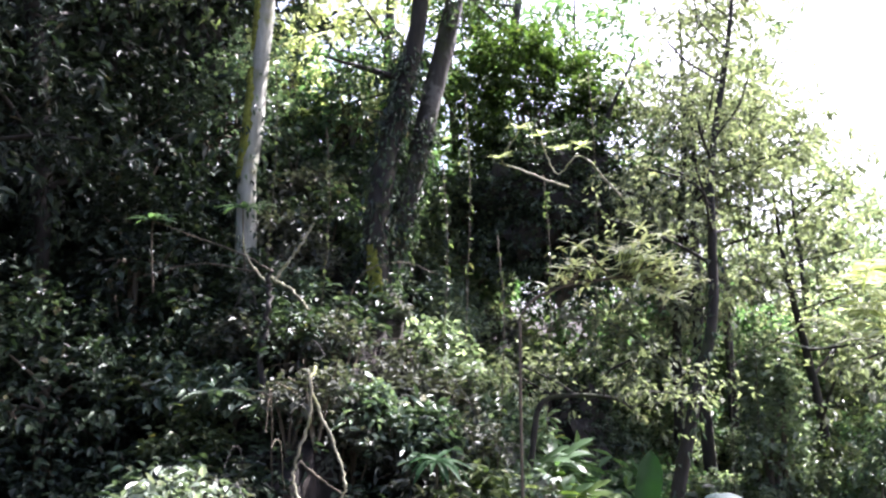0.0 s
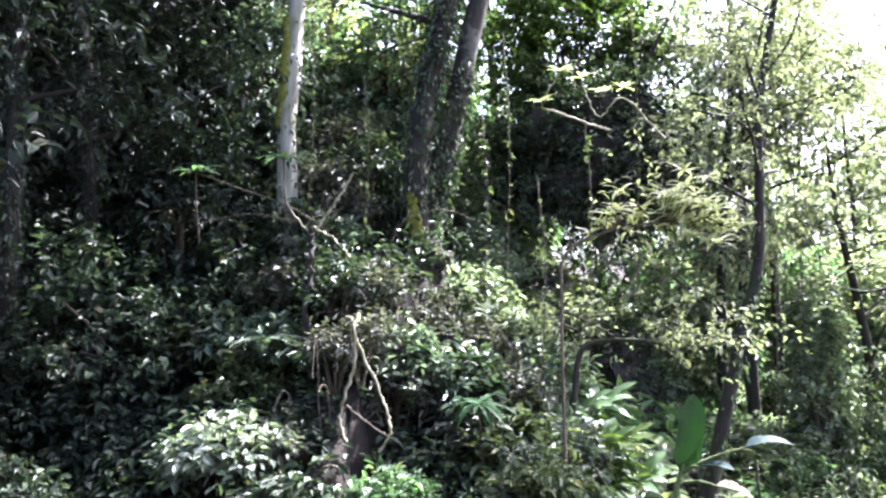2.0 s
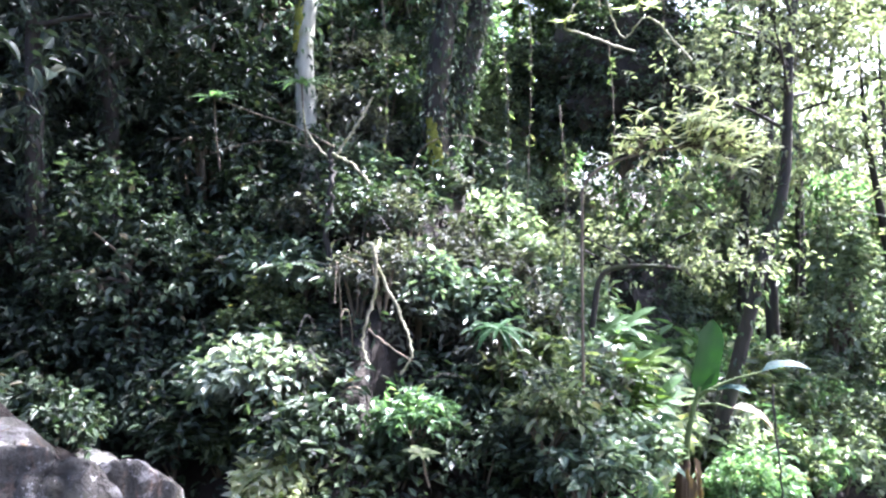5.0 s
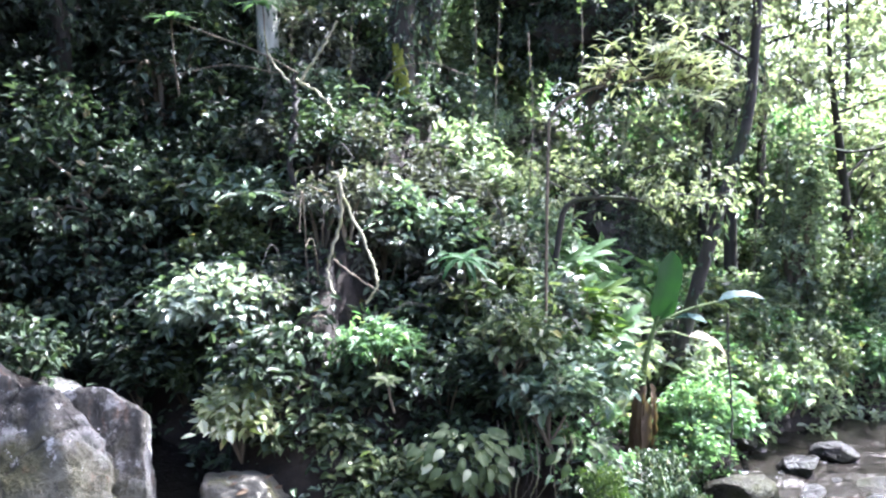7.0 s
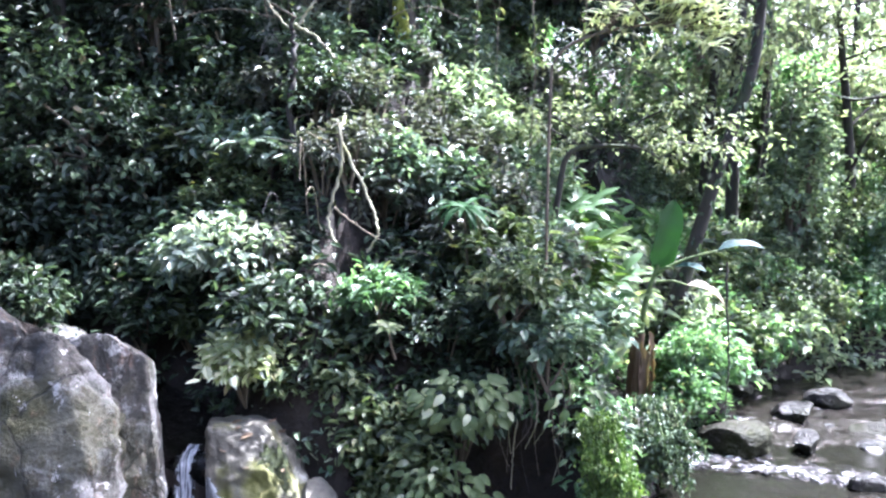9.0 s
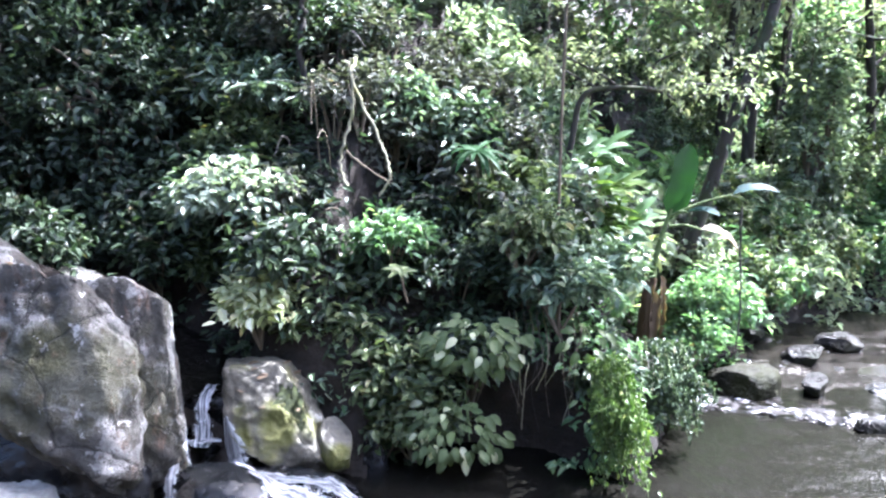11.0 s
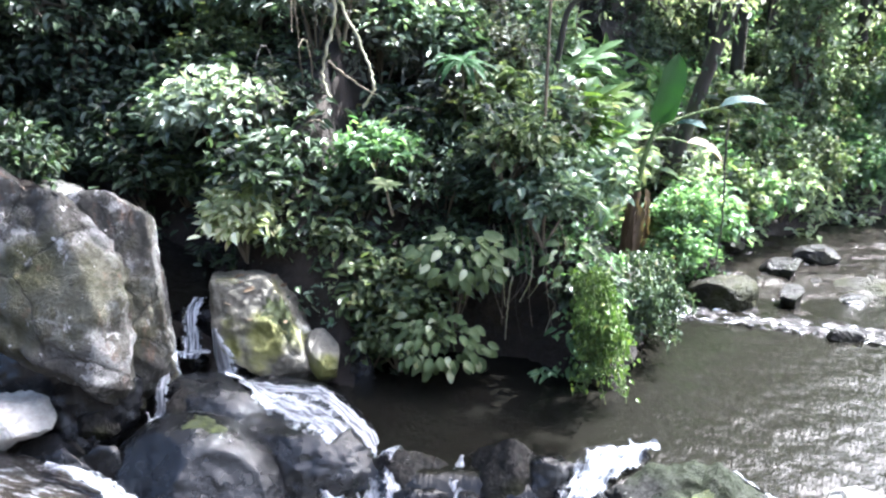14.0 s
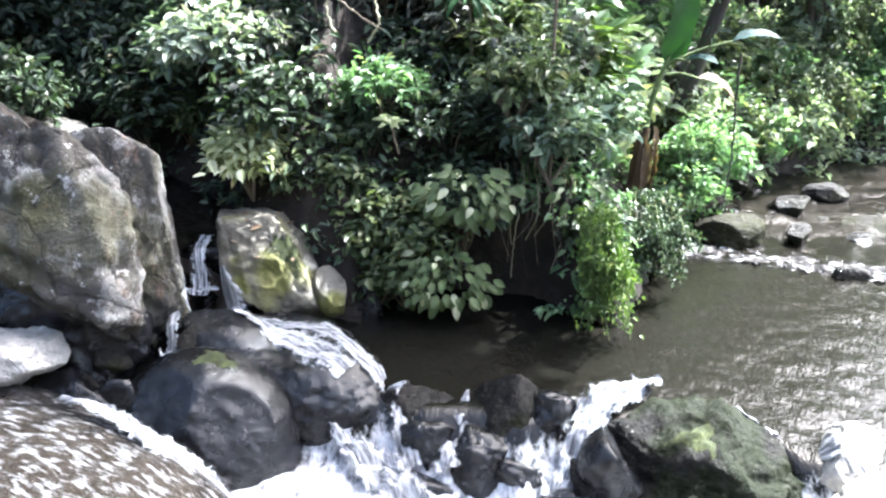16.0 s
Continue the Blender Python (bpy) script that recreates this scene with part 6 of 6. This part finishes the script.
# the curtain of creeper over the headland
def creeper(x0, x1, y, z_top, z_low, strands, label, seed, mat):
    rng = np.random.default_rng(seed)
    ob = thing("creeper_curtain", ((x0 + x1) / 2, y, z_top), label, "creeper")
    V = []
    for k in range(strands):
        x = rng.uniform(x0, x1) - (x0 + x1) / 2
        d = rng.uniform(0.25, 1.0) * (z_low - z_top)
        yy = rng.normal(0, 0.09)
        line = smooth_line([(x * 0.8, yy + 0.25, 0.1), (x, yy - 0.04, -0.08), (x + rng.normal(0, 0.05) + 0.06, yy - 0.1, d * 0.5), (x + 0.1 + rng.normal(0, 0.06), yy - 0.12, d)], 14)
        part("strand", mesh_quads("strand", *tube(line, 0.004, 4), True), GREEN_STEM, ob)
        n = 62
        i = rng.uniform(0, 12.99, n)
        p = line[i.astype(int)] + rng.normal(0, 0.035, (n, 3))
        V.append(leaves(p, np.array([0, -0.35, -0.6]) + rng.normal(0, 0.5, (n, 3)), np.array([0, -0.9, 0.8]) + rng.normal(0, 0.35, (n, 3)), rng.uniform(0.035, 0.07, n), rng.uniform(0.02, 0.04, n)))
    part("foliage", mesh_quads("foliage", *joined(V)), mat, ob)


creeper(0.99, 1.32, 5.93, 0.95, 0.0, 40, "bright green creeper hanging to the water", 71, LEAF_CREEPER)
creeper(1.5, 2.1, 6.75, 0.85, 0.12, 30, "green creeper trailing over the bank", 72, LEAF_DARK)

rosette((-0.07, 7.5, 2.8), 20, 0.40, 0.06, LEAF_STRAP, "glossy strap-leaved rosette plant on a thin stalk", 81, 1.5, 0.35, "ovate", stalk=0.7)
rosette((-2.51, 9.0, 5.7), 14, 0.46, 0.07, LEAF_BRIGHT, "pale strap-leaved rosette against the pale trunk", 82, 0.8, 0.4, stalk=0.8)
rosette((-3.64, 9.0, 5.55), 14, 0.36, 0.10, LEAF_BRIGHT, "light green rosette at a branch end", 83, 0.7, 0.35, "ovate", stalk=0.9)
for k, (x, y, z, L_, mat) in enumerate([(1.3, 8.9, 2.05, 0.55, LEAF_BRIGHT), (1.62, 9.3, 2.1, 0.55, LEAF_CREEPER), (1.1, 9.3, 2.45, 0.6, LEAF_BRIGHT), (1.8, 9.1, 1.7, 0.5, LEAF_BRIGHT), (1.45, 9.7, 2.5, 0.55, LEAF_BRIGHT), (0.95, 8.8, 1.75, 0.45, LEAF_BRIGHT)]):
    rosette((x, y, z), 10, L_, L_ * 0.26, mat, "sunlit clump of long broad leaves behind the banana plant", 170 + k, 0.9, 0.9, "banana", "broadleaf_clump", 0.9)
rosette((-1.05, 6.3, 1.08), 8, 0.17, 0.08, LEAF_MID, "small bright broad-leaved rosette on the bank", 84, 0.7, 0.3, "ovate", stalk=0.2)
rosette((-0.72, 6.3, 1.85), 8, 0.17, 0.07, LEAF_MID, "small bright broad-leaved rosette on the bank", 85, 0.7, 0.3, "ovate", stalk=0.3)
for k, (x, z) in enumerate([(0.98, 6.75), (1.25, 6.65), (0.73, 6.36), (1.5, 6.47), (1.77, 6.51)]):
    rosette((x, 9.0, z), 9, 0.2, 0.05, LEAF_YELLOW, "small yellow-green epiphyte on a bare bough", 86 + k, 0.6, 0.6, "ovate")
vine([(2.3, 9.2, 5.9), (1.77, 9.05, 6.4), (1.45, 9.0, 6.15), (1.25, 9.0, 6.6)], 0.016, MOSSY, "thin bare bough with epiphytes", "bough")
vine([(1.6, 9.1, 6.0), (1.0, 9.0, 6.2), (0.75, 9.0, 6.32), (0.98, 9.0, 6.72)], 0.016, MOSSY, "thin bare bough with epiphytes", "bough")
vine([(-2.1, 9.0, 4.9), (-2.5, 9.0, 5.12), (-3.2, 9.0, 5.38), (-3.64, 9.0, 5.55)], 0.012, TWIG, "long pale bough above the slope", "bough")
vine([(-2.3, 9.0, 4.9), (-3.0, 9.0, 5.0), (-3.7, 9.0, 4.85)], 0.010, TWIG, "long pale bough above the slope", "bough")
vine([(-1.22, 7.1, 3.7), (-1.21, 6.82, 3.55), (-1.2, 6.8, 3.29), (-1.27, 6.77, 3.0), (-1.33, 6.77, 2.76), (-1.26, 6.72, 2.54)], 0.02, MOSSY, "pale mossy root hanging down the slope", "hanging_root")
vine([(-1.2, 6.84, 3.47), (-1.01, 6.82, 3.08), (-0.9, 6.77, 2.8), (-0.86, 6.72, 2.63), (-0.97, 6.72, 2.45)], 0.017, MOSSY, "pale mossy root hanging down the slope", "hanging_root")
vine([(-1.27, 6.77, 2.87), (-1.06, 6.77, 2.7), (-0.85, 6.72, 2.58)], 0.011, TWIG, "thin root across the slope", "hanging_root")
for k in range(16):
    x, z1 = 0.25 + 0.045 * k + float(_r.normal(0, 0.03)), _r.uniform(0.25, 0.8)
    vine([(x, 6.75, 1.35), (x + 0.02, 6.5, 1.2), (x + _r.normal(0, 0.05), 6.4, (1.2 + z1) / 2), (x + _r.normal(0, 0.08), 6.38, z1)], _r.uniform(0.004, 0.009), (TWIG, MOSSY, BARK_DARK)[k % 3], "thin root trailing down the undercut earth bank", "bank_root")
vine([(-2.03, 8.5, ground_at(-2.03, 8.5)), (-2.08, 8.5, 3.8), (-2.02, 8.5, 4.4), (-2.03, 8.5, 4.8)], 0.045, BARK_DARK, "dark bare stem standing on the slope", "dead_stem")
vine([(-1.97, 8.5, 4.7), (-1.9, 8.5, 4.83), (-1.7, 8.5, 5.1), (-1.53, 8.5, 5.4)], 0.022, MOSSY, "yellowish broken stick with moss", "dead_stem")
vine([(-2.0, 8.5, 4.75), (-1.75, 8.4, 4.6), (-1.5, 8.3, 4.35)], 0.022, MOSSY, "pale broken branch slanting down", "dead_stem")
vine([(-2.06, 8.5, 4.7), (-2.3, 8.5, 5.0), (-2.36, 8.5, 5.3)], 0.014, MOSSY, "yellowish broken stick with moss", "dead_stem")
vine([(2.8, 8.0, 2.17), (2.83, 8.0, 1.66), (2.89, 8.0, 1.03), (2.89, 8.0, 0.4)], 0.013, BARK_DARK, "dark aerial root hanging over the river", "hanging_root")
for k, (x, y, z0, z1) in enumerate([(1.3, 9.2, 6.2, 3.0), (2.3, 11, 8.5, 4.0), (0.3, 9.6, 7.5, 3.6), (0.0, 9.8, 6.5, 3.4), (4.4, 11.5, 6.5, 1.5), (5.0, 12, 6.0, 1.4), (-2.4, 9.9, 8.2, 4.6), (-1.6, 9.7, 7.0, 4.2), (0.62, 8.2, 5.2, 2.6)]):
    vine([(x, y, z0), (x + 0.06, y, z0 * 0.6 + z1 * 0.4), (x - 0.03, y, z1)], 0.008, TWIG, "thin liana hanging among the trees", "liana", LEAF_MID, 140 + k, 40, (0.1, 0.05))

fern(placed(6.1, 12.4, 0.1), 13, 1.05, 0.26, LEAF_BRIGHT, "large light green fern on the far bank", 151)
fern(placed(5.4, 12.0, 0.0), 9, 0.6, 0.16, LEAF_BRIGHT, "small fern on the far bank", 152)
fern(placed(2.9, 9.0, 0.05), 11, 0.7, 0.16, LEAF_BRIGHT, "light green fern by the river", 153)
fern((-1.9, 8.1, 3.3), 7, 0.5, 0.13, LEAF_GREY, "drooping pale fern on the slope", 154, rise=0.2)
fern((-2.5, 8.2, 3.45), 7, 0.45, 0.13, LEAF_GREY, "drooping pale fern on the slope", 155, rise=0.2)
for k, (x, y) in enumerate([(-0.95, 9.7), (-0.55, 9.3), (-1.35, 9.5), (-0.3, 9.9), (-1.2, 10.1)]):
    fern(placed(x, y, 0.05), 9, 0.6, 0.17, LEAF_DARK, "dark fern at the foot of the vine-clad tree", 160 + k, rise=0.9)
fern(placed(-5.0, 8.3, 0.2), 9, 0.6, 0.15, LEAF_MID, "dark fern on the shaded slope", 156)
fern(placed(1.1, 7.4, 0.1), 10, 0.4, 0.12, LEAF_BRIGHT, "light green fern on the bank's corner", 157)

# the tree that reaches in from the near bank
def reaching_tree():
    g = ground_at(6.8, 2.6)
    ob = thing("tree", (6.8, 2.6, g), "near-bank tree with a long bough of feathery yellow-green leaves", "tree", "forest trees")
    b0 = np.array([6.8, 2.6, g])
    part("trunk", mesh_quads("trunk", *tube(smooth_line(catenate([(6.8, 2.6, g - 0.2), (6.7, 2.8, g + 2.5), (6.6, 3.0, g + 5.0), (6.5, 3.0, g + 8)], b0), 20), np.linspace(0.16, 0.05, 20), 10, 0.1, np.random.default_rng(4)), True), BARK_GREY, ob)
    part("limb", mesh_quads("limb", *tube(smooth_line(catenate([(6.7, 2.8, g + 1.9), (5.4, 4.6, 4.3), (4.2, 5.8, 4.02), (3.8, 5.95, 3.86), (3.37, 6, 3.92), (3.05, 6, 3.84), (2.73, 6, 3.9)], b0), 24), np.linspace(0.016, 0.004, 24), 7, 0.1, np.random.default_rng(5)), True), BARK_PALE, ob)
    rng = np.random.default_rng(6)
    form = pinnate("frond", 0.5, 0.17, 9, 0.5)
    for k in range(16):
        p = Vector((rng.uniform(3.2, 3.9), rng.uniform(5.7, 6.1), rng.uniform(3.9, 4.35))) - Vector(b0)
        part("frond", form, LEAF_YELLOW, ob).matrix_basis = facing(p, (rng.normal(-0.3, 0.5), rng.normal(-0.3, 0.4), rng.uniform(-0.1, 0.6)), (0, -0.3, 1), rng.uniform(0.7, 1.1))
    # Out-of-view leaves added to throw shade on the pool's dark side.
    shade_boughs(ob, (6.5, 3.0, g + 7.9), (5.8, 9.4, 10.7), (1.1, 0.8, 0.45), 270, 12, LEAF_MID)
    tips = np.array([7.4, 2.4, g + 8.0]) - b0 + rng.normal(0, 1, (120, 3)) * np.array([1.0, 1.0, 0.8])
    part("crown", mesh_quads("crown", *sprays(rng, tips, unit(rng.normal(0, 1, (120, 3))), 9, 0.2, 0.07)), LEAF_MID, ob)


reaching_tree()


# fallen leaves on the boulders
_r = np.random.default_rng(55)
_dead = [blade("fallen_leaf", 0.10, 0.05, 5, 0.4, "ovate", 0.15, 0.05), blade("fallen_leaf", 0.08, 0.045, 5, -0.5, "ovate", 0.1, 0.05)]
for _m in _dead:
    _m.materials.append(LEAF_DRY)
for k in range(34):
    if k < 24:
        x, y = _r.uniform(-4.5, -3.4), _r.uniform(5.0, 5.9)
    else:
        x, y = _r.uniform(-2.1, -1.6), _r.uniform(5.85, 6.3)
    z = rock_top(x, y, -1.0)
    if z < 0.5:
        continue
    o = new("fallen_leaf", _dead[k % 2])
    a = _r.uniform(0, 6.28)
    o.matrix_world = facing((x, y, z + 0.008), (math.cos(a), math.sin(a), _r.normal(0, 0.1)), (_r.normal(0, 0.15), _r.normal(0, 0.15), 1), _r.uniform(0.7, 1.2))
    tagged(o, "pale dry fallen leaf lying on rock", "leaf", "fallen leaves")
